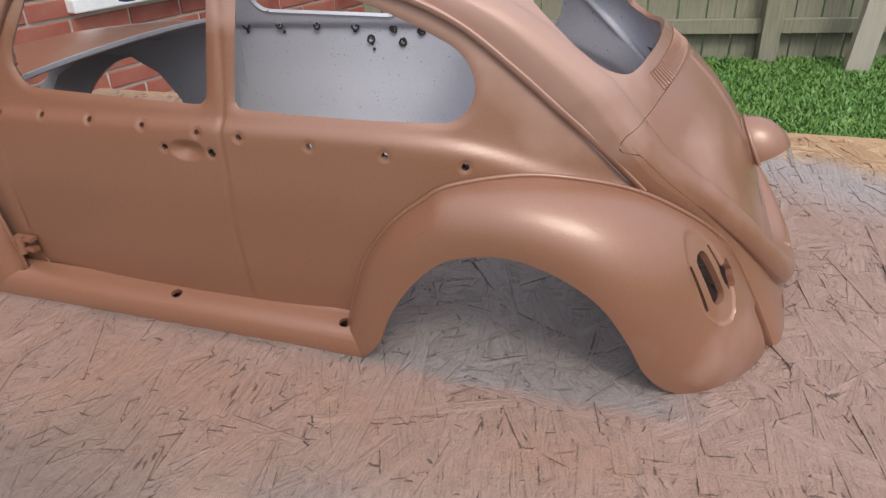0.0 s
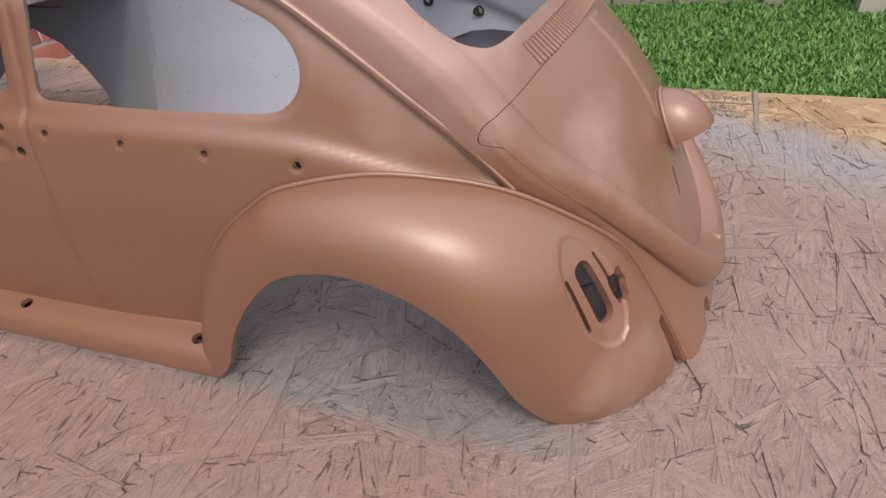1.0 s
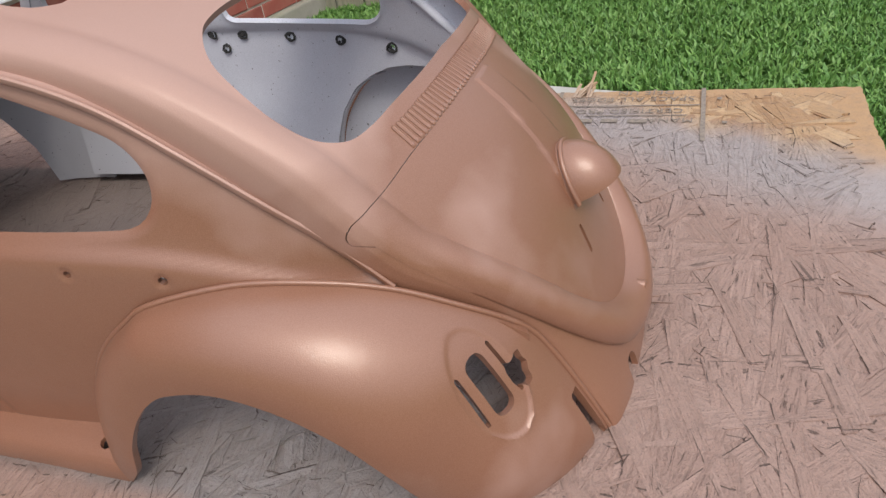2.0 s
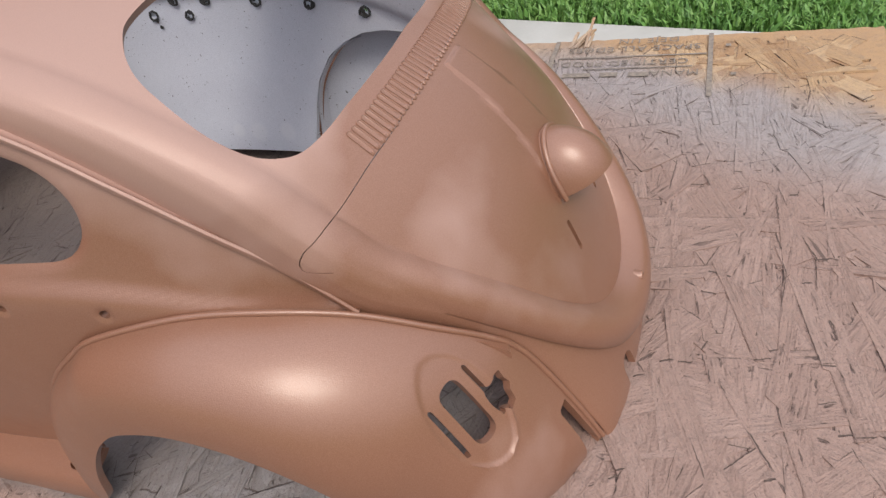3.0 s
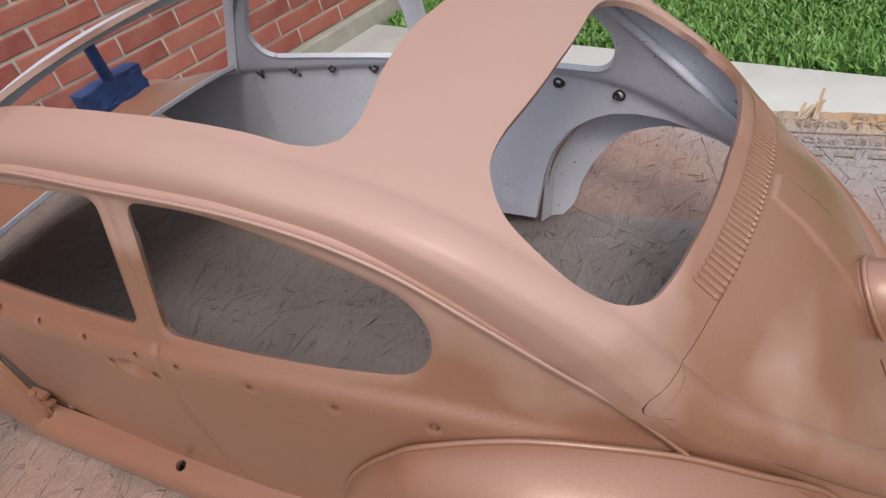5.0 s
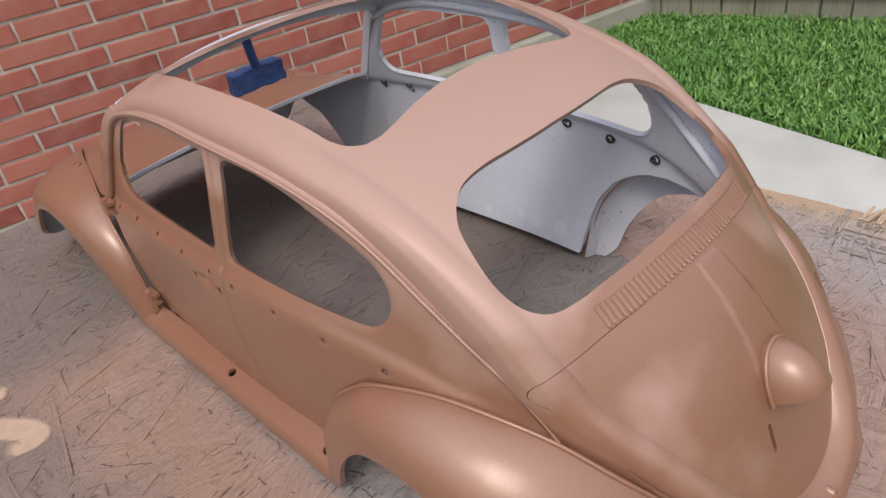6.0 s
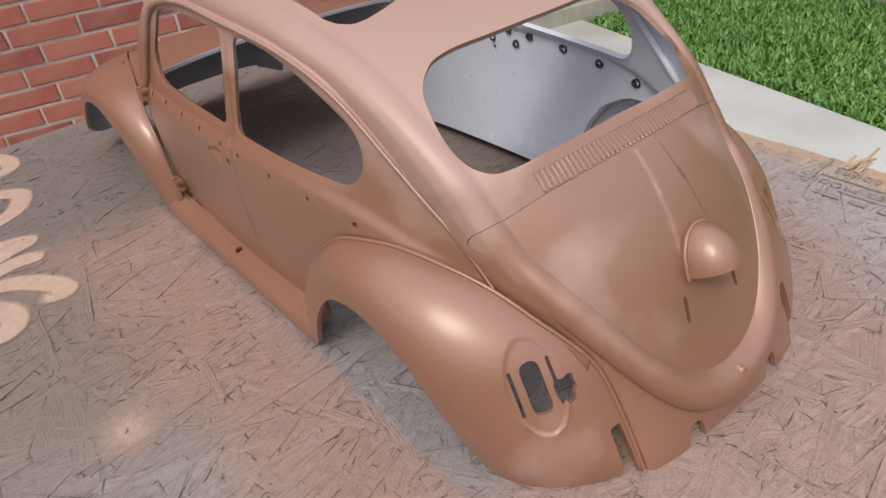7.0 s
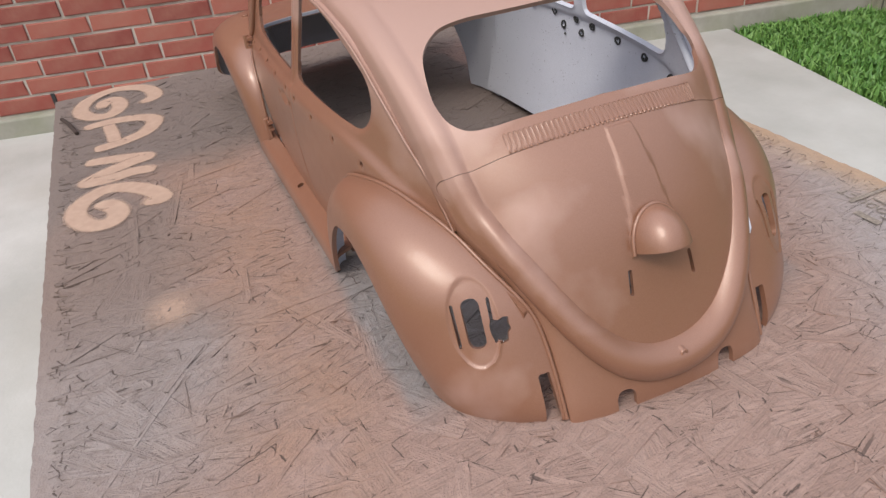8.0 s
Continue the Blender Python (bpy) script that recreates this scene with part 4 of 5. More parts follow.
LID_SIDE = [(-1.19, 1.41), (-1.222, 1.35), (-1.19, 1.22), (-1.09, 1.05), (-0.99, 0.90), (-0.90, 0.75), (-0.79, 0.58), (-0.67, 0.42), (-0.50, 0.26), (-0.33, 0.14), (-0.15, 0.085)]
LID_SIDE = [tuple(q) for q in curve_at(LID_SIDE, np.linspace(0, 1, 40))]
LID_U = LID_SIDE + [(-y, z) for y, z in reversed(LID_SIDE)]
LID = LID_U + [tuple(q) for q in curve_at([(1.135, 1.438), (1.06, 1.472), (0.80, 1.56), (0.44, 1.622), (0.2, 1.645), (0.0, 1.65), (-0.2, 1.645), (-0.44, 1.622), (-0.80, 1.56), (-1.06, 1.472), (-1.135, 1.438)], np.linspace(0, 1, 60))]
half = [(0.0, 2.212), (-0.4, 2.207), (-0.62, 2.20), (-0.80, 2.178), (-0.90, 2.145), (-0.98, 2.10), (-1.035, 2.045), (-1.07, 1.96), (-1.09, 1.87), (-1.085, 1.80), (-1.06, 1.745), (-1.01, 1.712), (-0.94, 1.697), (-0.80, 1.71), (-0.62, 1.733), (-0.35, 1.752), (0.0, 1.765)]
half = [tuple(q) for q in curve_at(half, np.linspace(0, 1, 97))]
REAR_WINDOW = np.array(half + [(-y, z) for y, z in half[-2:0:-1]])
half = [(-4.66, 0.0), (-4.66, -1.0), (-4.60, -1.09), (-4.3, -1.16), (-3.7, -1.19), (-3.3, -1.175), (-2.92, -1.14), (-2.62, -1.11), (-2.48, -1.10), (-2.38, -1.065), (-2.31, -0.99), (-2.295, -0.88), (-2.32, -0.72), (-2.37, -0.5), (-2.415, -0.22), (-2.425, 0.0)]
SUNROOF = np.array(half + [(x, -y) for x, y in half[-2:0:-1]])


def in_rear(V, f):
    """An outline of the tail leaves the rest of the body alone."""
    return np.where(V[:, 0] > -2.2, f, 1.0)


def lid_gap(W):
    """Open seam along the lid's upper edge; at the sides the rolled rim laps over the body."""
    return np.interp(W[:, 2], [1.29, 1.33], [0.0, 1.0])


def rim_width(z):
    return np.interp(z, [0.2, 0.6, 1.4], [0.235, 0.20, 0.165])


def shape_tail(V, T):
    """Raised middle rib of the engine lid."""
    y, z = V[:, 1], V[:, 2]
    rear = V[:, 0] > -1.3
    inside = poly_dist(y, z, LID) < 0.02
    rib = poly_dist(y, z, RIB)
    h = np.where(inside & rear, 0.012 * np.clip(0.5 - rib / 0.012, 0, 1), 0.0)
    return np.hstack([shoulder(V, T) + shell_out(V) * h[:, None], V[:, 3:]])


V, T = top_sheet()
V, T = refine(V, T, lambda M: np.where((M[:, 0] > -1.2) & (np.abs(poly_dist(M[:, 1], M[:, 2], LID)) < 0.06), 0.03, np.where(M[:, 0] > -1.15, 0.05, 0.09)), 2)
V, T = cut_away(V, T, lambda W: in_rear(W, poly_dist(W[:, 1], W[:, 2], REAR_WINDOW)))
V, T = cut_away(V, T, lambda W: np.where(W[:, 2] > 2.1, poly_dist(W[:, 0], W[:, 1], SUNROOF), 1.0))
# gap between lid and body
lid_V, lid_T = cut_away(V, T, lambda W: np.where(W[:, 0] > -1.3, -poly_dist(W[:, 1], W[:, 2], LID) - 0.06 + 0.0588 * lid_gap(W), -1.0))
V, T = cut_away(V, T, lambda W: np.where(W[:, 0] > -1.3, poly_dist(W[:, 1], W[:, 2], LID) + 0.05 - 0.0515 * lid_gap(W), 1.0))
for side in (-1, 1):
    arch = rounded([(side * 0.42 - 0.075, -0.1), (side * 0.42 - 0.075, 0.14), (side * 0.42 + 0.075, 0.14), (side * 0.42 + 0.075, -0.1)], [0.01, 0.07, 0.07, 0.01])
    V, T = refine(V, T, lambda W: np.where((np.abs(W[:, 1] - side * 0.42) < 0.15) & (W[:, 2] < 0.25) & (W[:, 0] > -0.5), 0.03, 9.0), 3)
    V, T = cut_away(V, T, lambda W: np.where(W[:, 0] > -0.5, poly_dist(W[:, 1], W[:, 2], arch), 1.0))
V = shoulder(V, T)
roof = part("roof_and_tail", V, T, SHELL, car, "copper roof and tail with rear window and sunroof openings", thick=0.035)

# creases of the rib run along mesh edges
RIB = [(-0.095, 1.62), (0.095, 1.62), (0.14, 1.25), (0.20, 0.95), (-0.20, 0.95), (-0.14, 1.25)]
for crease in (lambda W: poly_dist(W[:, 1], W[:, 2], RIB) - 0.006, lambda W: poly_dist(W[:, 1], W[:, 2], RIB) + 0.006):
    lid_V, lid_T, f = split(lid_V, lid_T, crease(lid_V))
lid_V = shape_tail(lid_V, lid_T)
for side in (-1, 1):
    slot = rounded([(side * 0.262, 0.71), (side * 0.232, 0.71), (side * 0.218, 0.87), (side * 0.248, 0.87)], [0.012] * 4, 4)
    lid_V, lid_T = refine(lid_V, lid_T, lambda W: np.where((np.abs(W[:, 1] - side * 0.24) < 0.08) & (np.abs(W[:, 2] - 0.79) < 0.14), 0.02, 9.0), 3)
    lid_V, lid_T = cut_away(lid_V, lid_T, lambda W: poly_dist(W[:, 1], W[:, 2], slot))
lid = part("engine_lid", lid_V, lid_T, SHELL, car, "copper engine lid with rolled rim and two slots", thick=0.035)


def on_tail(y, z):
    """Corners of the tail sheet at y, z, with their place along and across it."""
    s = np.linspace(0.42, 1, 900)
    C, B = curve_at(CENTRE, s), curve_at(FLANK, s)
    out = []
    for a, b_ in zip(y, z):
        sv = np.clip(np.abs(a / B[:, 1]), 0, 1)
        up = (1 - sv ** 2) ** (0.5 * fullness(s))
        zz = B[:, 2] + (C - B)[:, 2] * up
        xx = B[:, 0] + (C - B)[:, 0] * up
        out.append((np.interp(-b_, -zz, xx), a, b_, 17 * np.interp(-b_, -zz, s), np.interp(-b_, -zz, sv)))
    return np.array(out)


def rolled_rim(n=170, m=18):
    """Half-round roll along the lid's sides and lower edge."""
    # the roll runs up to the seam, past the outline's rounded corners
    flank = [q for q in LID_SIDE if q[1] < 1.22]
    flank = [(-1.222, 1.50), (-1.222, 1.43), (-1.218, 1.36), (-1.208, 1.29)] + flank
    L = np.array(flank + [(-y, z) for y, z in reversed(flank)])
    k = np.ones(9) / 9
    for _ in range(2):
        L = np.stack([np.convolve(np.pad(L[:, c], 4, mode="reflect", reflect_type="odd"), k, mode="valid") for c in (0, 1)], 1)
    step = np.r_[0, np.cumsum(np.hypot(*np.diff(L, axis=0).T))]
    q = np.linspace(0, step[-1], n)
    L = np.stack([np.interp(q, step, L[:, 0]), np.interp(q, step, L[:, 1])], 1)
    d = np.gradient(L, axis=0)
    d /= np.hypot(d[:, 0], d[:, 1])[:, None]
    d = np.stack([np.convolve(np.pad(d[:, c], 6, mode="edge"), np.ones(13) / 13, mode="valid") for c in (0, 1)], 1)
    inward = np.stack([-d[:, 1], d[:, 0]], 1)
    amp = np.interp(L[:, 1], [0.1, 0.3, 0.6, 1.0, 1.25, 1.36], [0.105, 0.098, 0.074, 0.052, 0.044, 0.040])
    wide = rim_width(L[:, 1])
    rows = []
    for u in np.r_[-0.02, np.sin(np.linspace(0, math.pi / 2, m)) ** 1.3, 1.01]:
        W = L + inward * (wide * u)[:, None]
        V5 = on_tail(W[:, 0], W[:, 1])
        h = amp * (1 - np.abs((np.clip(u, 0, 1) - 0.46) / 0.54) ** 2.2) + 0.004
        # towards the seam the roll takes on the shape of the roof's shoulder
        w = np.clip((L[:, 1] - 1.10) / 0.24, 0, 1)
        w = w * w * (3 - 2 * w)
        over = np.linalg.norm(shoulder(V5, None) - V5[:, :3], axis=1) + 0.003
        h = np.maximum(h * (1 - w) + over * w, over)
        h = np.where((u < 0) | (u > 1), -0.03, h)
        rows.append(V5[:, :3] + shell_out(V5) * h[:, None])
    V, T = grid(np.array(rows).transpose(1, 0, 2), flip=False)
    return cut_away(V, T, lambda W: np.where(W[:, 2] > 1.29, -poly_dist(W[:, 1], W[:, 2], LID) - 0.002, 1.0))


part("rolled_rim", *rolled_rim(), COPPER, lid)


def lamp_housing():
    """Teardrop housing of the plate lamp on the lid."""
    base, up, out = np.array((-0.345, 0.0, 0.965)), np.array((-0.42, 0, 0.90)), np.array((0.87, 0, 0.38))
    th, ph = np.linspace(0, math.pi, 28), np.linspace(0, math.pi / 2, 18)
    P = np.zeros((28, 18, 3))
    for i, a in enumerate(th):
        for j, p in enumerate(ph):
            r = math.cos(p) ** 0.95
            P[i, j] = base + np.array((0, 1, 0)) * (-0.195 * math.cos(a) * r) + up * (0.275 * math.sin(a) * r) + out * (0.27 * math.sin(p) - 0.02)
    V, T = grid(P, flip=False)
    n = len(V)
    # flat underside
    edge = [0 * 18 + j for j in range(18)] + [27 * 18 + j for j in range(17, -1, -1)]
    V = np.vstack([V, V[edge].mean(axis=0)])
    T += [(edge[k], n, edge[k + 1]) for k in range(len(edge) - 1)]
    return V, T


part("lamp_housing", *lamp_housing(), COPPER, lid, "teardrop copper lamp housing", sharp=True)
hp = [np.array((-0.335, 0, 0.965)) + np.array((0, 1, 0)) * (-0.20 * math.cos(a)) + np.array((-0.42, 0, 0.9)) * 0.285 * math.sin(a) + np.array((0.02, 0, 0)) for a in np.linspace(0, math.pi, 24)]
part("housing_flange", *sweep(hp, ring(8, 0.014), (1, 0, 0)), COPPER, lid)


def knob(centre, axis, r, h, hole=0.4):
    """A small turned boss with a hollow end."""
    z = np.asarray(axis, float) / np.linalg.norm(axis)
    x = np.cross(z, (0, 1, 0.1))
    x /= np.linalg.norm(x)
    y = np.cross(z, x)
    prof = [(1.25, 0), (1.15, 0.25), (0.95, 0.4), (0.95, 0.9), (0.8, 1.0), (hole, 1.0), (hole * 0.8, 0.5), (0.02, 0.45)]
    P = np.array([[np.asarray(centre) + r * q * (x * math.cos(a) + y * math.sin(a)) + z * h * k for q, k in prof] for a in np.linspace(0, 2 * math.pi, 17)])
    return grid(P, flip=True)


part("latch_boss", *knob((-0.035, 0, 0.305), (1, 0, 0.2), 0.032, 0.045), COPPER, lid)


# louvres under the rear window
def surface_point(y, z):
    """Where the tail sheet lies at y, z."""
    s = np.linspace(0.3, 1, 600)
    C, B = curve_at(CENTRE, s), curve_at(FLANK, s)
    sv = np.clip(np.abs(y / B[:, 1]), 0, 1)
    up = (1 - sv ** 2) ** (0.5 * fullness(s))
    zz = B[:, 2] + (C - B)[:, 2] * up
    k = int(np.argmin(np.abs(zz - z)))
    return np.array((B[k, 0] + (C - B)[k, 0] * up[k], y, zz[k]))


def louvre():
    """A pressed tongue in a U-shaped outline."""
    L, w = 0.135, 0.0115
    loop = []
    for q in range(20):
        a = 2 * math.pi * q / 20
        loop.append((w * math.cos(a), (L / 2 - w) * (1 if math.sin(a) >= 0 else -1) + w * math.sin(a), 0))
    rimmed = sweep(loop, ring(6, 0.0019), (0, 0, 1), closed=True)
    prof = [(y, z) for y, z in ((-L / 2, 0.0), (-L / 2 + 0.006, 0.005), (-L / 2 + 0.014, 0.0055), (-L / 2 + 0.024, 0.001), (0.0, -0.002), (L / 2, -0.003))]
    P = np.array([[(x, y, z * (1 if abs(x) < 0.006 else 0.3)) for y, z in prof] for x in (-0.0095, -0.005, 0.005, 0.0095)])
    return join(rimmed, grid(P, flip=True))


louvre_mesh = mesh_of("louvre", *louvre(), [COPPER], False)
for k in range(42):
    y = -0.758 + 1.516 * k / 41
    zt = 1.722 - 0.058 * (y / 0.758) ** 2
    a, b = drawn_in([surface_point(y, zt), surface_point(y, zt - 0.085)])
    ends = drawn_in([surface_point(y - 0.03, zt - 0.042), surface_point(y + 0.03, zt - 0.042)])
    across = Vector(ends[1] - ends[0]).normalized()
    d = Vector(a - b).normalized()
    n = across.cross(d).normalized()
    across = d.cross(n)
    ob = new("louvre", louvre_mesh)
    ob.parent = roof
    ob.matrix_basis = Matrix.Translation((Vector((a + b) / 2) + n * 0.003) * U) @ Matrix((across, d, n)).transposed().to_4x4()


# side panels
DOOR_WINDOW = rounded([(-4.98, 1.585), (-5.03, 1.80), (-4.76, 2.215), (-4.3, 2.255), (-3.44, 2.245), (-3.50, 1.555)], [0.16, 0.1, 0.14, 0.2, 0.09, 0.07])
QUARTER_WINDOW = rounded([(-3.315, 1.545), (-3.245, 2.245), (-2.85, 2.215), (-2.53, 2.135), (-2.20, 2.00), (-1.96, 1.87), (-1.875, 1.69), (-1.95, 1.50), (-2.6, 1.515)],
                         [0.08, 0.09, 0.15, 0.15, 0.15, 0.10, 0.10, 0.13, 0.2])
REAR_ARCH = [(-2.80, -0.2), (-2.70, 0.1), (-2.585, 0.52), (-2.49, 0.74), (-2.33, 0.94), (-2.16, 1.05), (-1.99, 1.12), (-1.80, 1.15), (-1.6, 1.15), (-1.24, 1.09), (-0.97, 0.99), (-0.7, 0.86), (-0.3, 0.45), (-0.3, -0.2)]
FRONT_ARCH = [(-8.5, -0.2), (-8.5, 0.34), (-7.66, 0.32), (-7.58, 0.62), (-7.38, 0.92), (-7.10, 1.08), (-6.82, 1.14), (-6.52, 1.09), (-6.28, 0.92), (-6.13, 0.68), (-6.0, 0.42), (-5.90, -0.2)]
DOOR_SEAM = [(-3.36, 2.33), (-3.37, 1.6), (-3.39, 1.47), (-3.385, 1.2), (-3.42, 0.67), (-3.45, 0.12)]
FRONT_SEAM = [(-5.22, 1.50), (-5.25, 1.34), (-5.29, 0.86), (-5.33, 0.2)]
HOLES = [(-1.917, 1.283, 0.025), (-2.365, 1.336, 0.022), (-2.815, 1.369, 0.022), (-3.261, 1.397, 0.023), (-3.549, 1.408, 0.022), (-3.952, 1.423, 0.021),
         (-4.37, 1.428, 0.021), (-4.78, 1.425, 0.021), (-5.17, 1.41, 0.021), (-3.463, 1.288, 0.031), (-3.80, 1.30, 0.025)]
OUTLINE = [(x, z + 0.004) for x, z in GUTTER] + [(-0.7, 0.93), (-0.45, 0.72), (-0.45, 0.06), (-5.42, 0.06)]
HOLES = [(x, z, 0.85 * r) for x, z, r in HOLES]
HX, HZ = np.array([h[0] for h in HOLES]), np.array([h[1] for h in HOLES])


def near_hole(M):
    return np.min(np.hypot(M[:, None, 0] - HX[None, :], M[:, None, 2] - HZ[None, :]), axis=1)


def side_sheet(seams, sill=0.06):
    xs, zs = np.linspace(-5.45, -0.40, 128), np.linspace(0.04, 2.45, 118)
    P = np.zeros((len(xs), len(zs), 3))
    P[:, :, 0], P[:, :, 2] = xs[:, None], zs[None, :]
    V, T = grid(P, flip=True)
    V, T = cut_away(V, T, lambda W: -poly_dist(W[:, 0], W[:, 2], OUTLINE))
    V, T = cut_away(V, T, lambda W: W[:, 2] - sill)
    V, T = cut_away(V, T, lambda W: poly_dist(W[:, 0], W[:, 2], REAR_ARCH))
    V, T = cut_away(V, T, lambda W: poly_dist(W[:, 0], W[:, 2], DOOR_WINDOW))
    V, T = cut_away(V, T, lambda W: poly_dist(W[:, 0], W[:, 2], QUARTER_WINDOW))
    V, T = refine(V, T, lambda M: np.where(near_hole(M) < 0.07, 0.014, 9.0), 3)
    V, T = refine(V, T, lambda M: np.where(np.hypot((M[:, 0] + 3.635) / 1.5, M[:, 2] - 1.295) < 0.1, 0.02, 9.0), 2)
    V, T = cut_away(V, T, lambda W: np.min(np.hypot(W[:, None, 0] - HX[None, :], W[:, None, 2] - HZ[None, :]) - np.array([h[2] for h in HOLES])[None, :], axis=1))
    # door seams
    for seam in seams:
        gap = lambda W: line_dist(W[:, 0], W[:, 2], seam)
        for w in (0.022, 0.009):
            V, T, f = split(V, T, gap(V) - w)
    d = np.min([line_dist(V[:, 0], V[:, 2], q) for q in seams] + [np.full(len(V), 9.0)], axis=0)
    V[:, 1] = side_y(V[:, 0], V[:, 2])
    V[:, 1] += 0.010 * np.clip((0.0215 - d) / 0.012, 0, 1)
    # dished rims round the holes, finger dish of the handle, rolled window edges
    nh = near_hole(V)
    V[:, 1] += 0.008 * np.clip((0.044 - nh) / 0.022, 0, 1)
    if seams:
        V[:, 1] += 0.045 * np.clip(1.2 - np.hypot((V[:, 0] + 3.635) / 1.9, (V[:, 2] - 1.295)) / 0.058, 0, 1)
    we = np.minimum(poly_dist(V[:, 0], V[:, 2], DOOR_WINDOW), poly_dist(V[:, 0], V[:, 2], QUARTER_WINDOW))
    V[:, 1] += 0.02 * np.clip((0.05 - we) / 0.05, 0, 1) ** 2
    return V, T


left = side_sheet((DOOR_SEAM, FRONT_SEAM))
right = mirror(*side_sheet((), 0.12))
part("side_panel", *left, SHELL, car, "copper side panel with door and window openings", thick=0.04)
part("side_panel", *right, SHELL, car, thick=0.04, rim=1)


# flange inside the wheel opening of the far side
well = curve_at([(-2.69, 0.02), (-2.63, 0.30), (-2.575, 0.52), (-2.48, 0.735), (-2.32, 0.93), (-2.15, 1.035)], np.linspace(0, 1, 30))
P = np.array([[(x + 0.05 * math.sin(q * 2.2), 1.575 + 0.19 * q, z - 0.03 * q * min(1, z)) for q in np.linspace(0, 1, 8)] for x, z in well])
part("wheel_flange", *grid(P), PRIMER, car, "grey primed wheel flange", thick=0.012)


# rain gutters along the roof edge
def gutter_path():
    keys = [(x, float(side_y(np.array([x]), np.array([z]))[0]) - 0.012, z) for x, z in GUTTER]
    return curve_at(keys, np.linspace(0, 1, 90))


gp = gutter_path()
gsec = [(0.030, -0.030), (0.0, -0.034), (-0.024, -0.028), (-0.040, -0.012), (-0.042, 0.006), (-0.034, 0.014), (-0.026, 0.008), (-0.014, 0.002), (0.006, 0.006), (0.03, 0.020)]
gv, gt = sweep(gp, [(-a, b) for a, b in gsec][::-1])
part("rain_gutter", gv, gt, COPPER, car)
part("rain_gutter", *mirror(gv, gt), COPPER, car)


# inner seam strips between roof and sides
strip = curve_at([(x, y + 0.05, z - 0.015) for x, y, z in FLANK[:13]], np.linspace(0, 1, 60))
sv, st = sweep(strip, ring(8, 0.034))
part("seam_strip", sv, st, PRIMER, car, "grey primed inner seam")
part("seam_strip", *mirror(sv, st), PRIMER, car)


# fenders
REAR_IN = [(-2.74, -1.60, 0.02), (-2.60, -1.60, 0.50), (-2.49, -1.60, 0.74), (-2.33, -1.60, 0.94), (-2.16, -1.58, 1.08), (-1.99, -1.55, 1.18), (-1.60, -1.43, 1.235), (-1.24, -1.31, 1.19), (-0.97, -1.20, 1.10),
           (-0.72, -1.09, 0.95), (-0.54, -0.97, 0.79), (-0.44, -0.90, 0.66), (-0.34, -0.87, 0.48), (-0.22, -0.86, 0.25), (-0.11, -0.857, 0.02)]
REAR_OUT = [(-2.55, -1.745, 0.01), (-2.43, -1.775, 0.16), (-2.34, -1.785, 0.38), (-2.20, -1.79, 0.60), (-2.05, -1.79, 0.76), (-1.90, -1.79, 0.845), (-1.64, -1.79, 0.89), (-1.36, -1.78, 0.82), (-1.12, -1.76, 0.66),
            (-0.96, -1.71, 0.42), (-0.84, -1.63, 0.16), (-0.68, -1.56, 0.02), (-0.48, -1.45, 0.0), (-0.27, -1.20, 0.0), (-0.13, -0.89, 0.0)]
FRONT_IN = [(-5.42, -1.60, 0.06), (-5.48, -1.61, 0.45), (-5.58, -1.60, 0.78), (-5.78, -1.57, 1.02), (-6.08, -1.49, 1.20), (-6.50, -1.37, 1.30), (-6.98, -1.25, 1.32), (-7.45, -1.10, 1.22), (-7.85, -0.98, 0.98), (-8.10, -0.90, 0.66), (-8.16, -0.87, 0.34)]
FRONT_OUT = [(-5.62, -1.76, 0.04), (-5.82, -1.80, 0.32), (-6.02, -1.83, 0.60), (-6.25, -1.85, 0.82), (-6.55, -1.86, 0.95), (-6.90, -1.86, 0.97), (-7.25, -1.86, 0.88), (-7.60, -1.85, 0.65), (-7.90, -1.83, 0.35), (-8.12, -1.60, 0.21), (-8.20, -1.10, 0.26)]


def fender_sheet(inner, outer, ns, nv, p, q, bulge=0.0):
    s = np.linspace(0, 1, ns)
    A, B = curve_at(inner, s), curve_at(outer, s)
    v = np.linspace(0, math.pi / 2, nv)
    gx, gy = 1 - np.cos(v) ** p, np.sin(v) ** q
    P = np.zeros((ns, nv, 3))
    for k, g in ((0, gx), (1, gy), (2, gx)):
        P[:, :, k] = A[:, None, k] + (B - A)[:, None, k] * g[None, :]
    P[:, :, 1] -= bulge * (np.sin(2 * v) * np.sin(v))[None, :] * np.sin(math.pi * s)[:, None]
    return P


P = fender_sheet(REAR_IN, REAR_OUT, 110, 40, 0.95, 0.9, 0.02)
V, T = grid(P, flip=False)
i0 = int(0.735 * 109)
tail_c = P[i0, 15]
tail_n = np.cross(P[i0, 17] - P[i0, 13], P[i0 + 2, 15] - P[i0 - 2, 15])
tail_n /= np.linalg.norm(tail_n)
tail_n *= -1 if tail_n[1] > 0 else 1
tail_c = np.array((-0.60, -1.285, 0.655))
tail_u = np.array((-0.36, -0.02, 0.93))
tail_u -= tail_n * (tail_u @ tail_n)
tail_u /= np.linalg.norm(tail_u)
tail_w = np.cross(tail_u, tail_n)
OVAL = [(0.175 * math.cos(a), 0.30 * math.sin(a)) for a in np.linspace(0, 2 * math.pi, 40, endpoint=False)]
PILL = rounded([(-0.062, -0.165), (0.062, -0.165), (0.062, 0.165), (-0.062, 0.165)], [0.06] * 4)
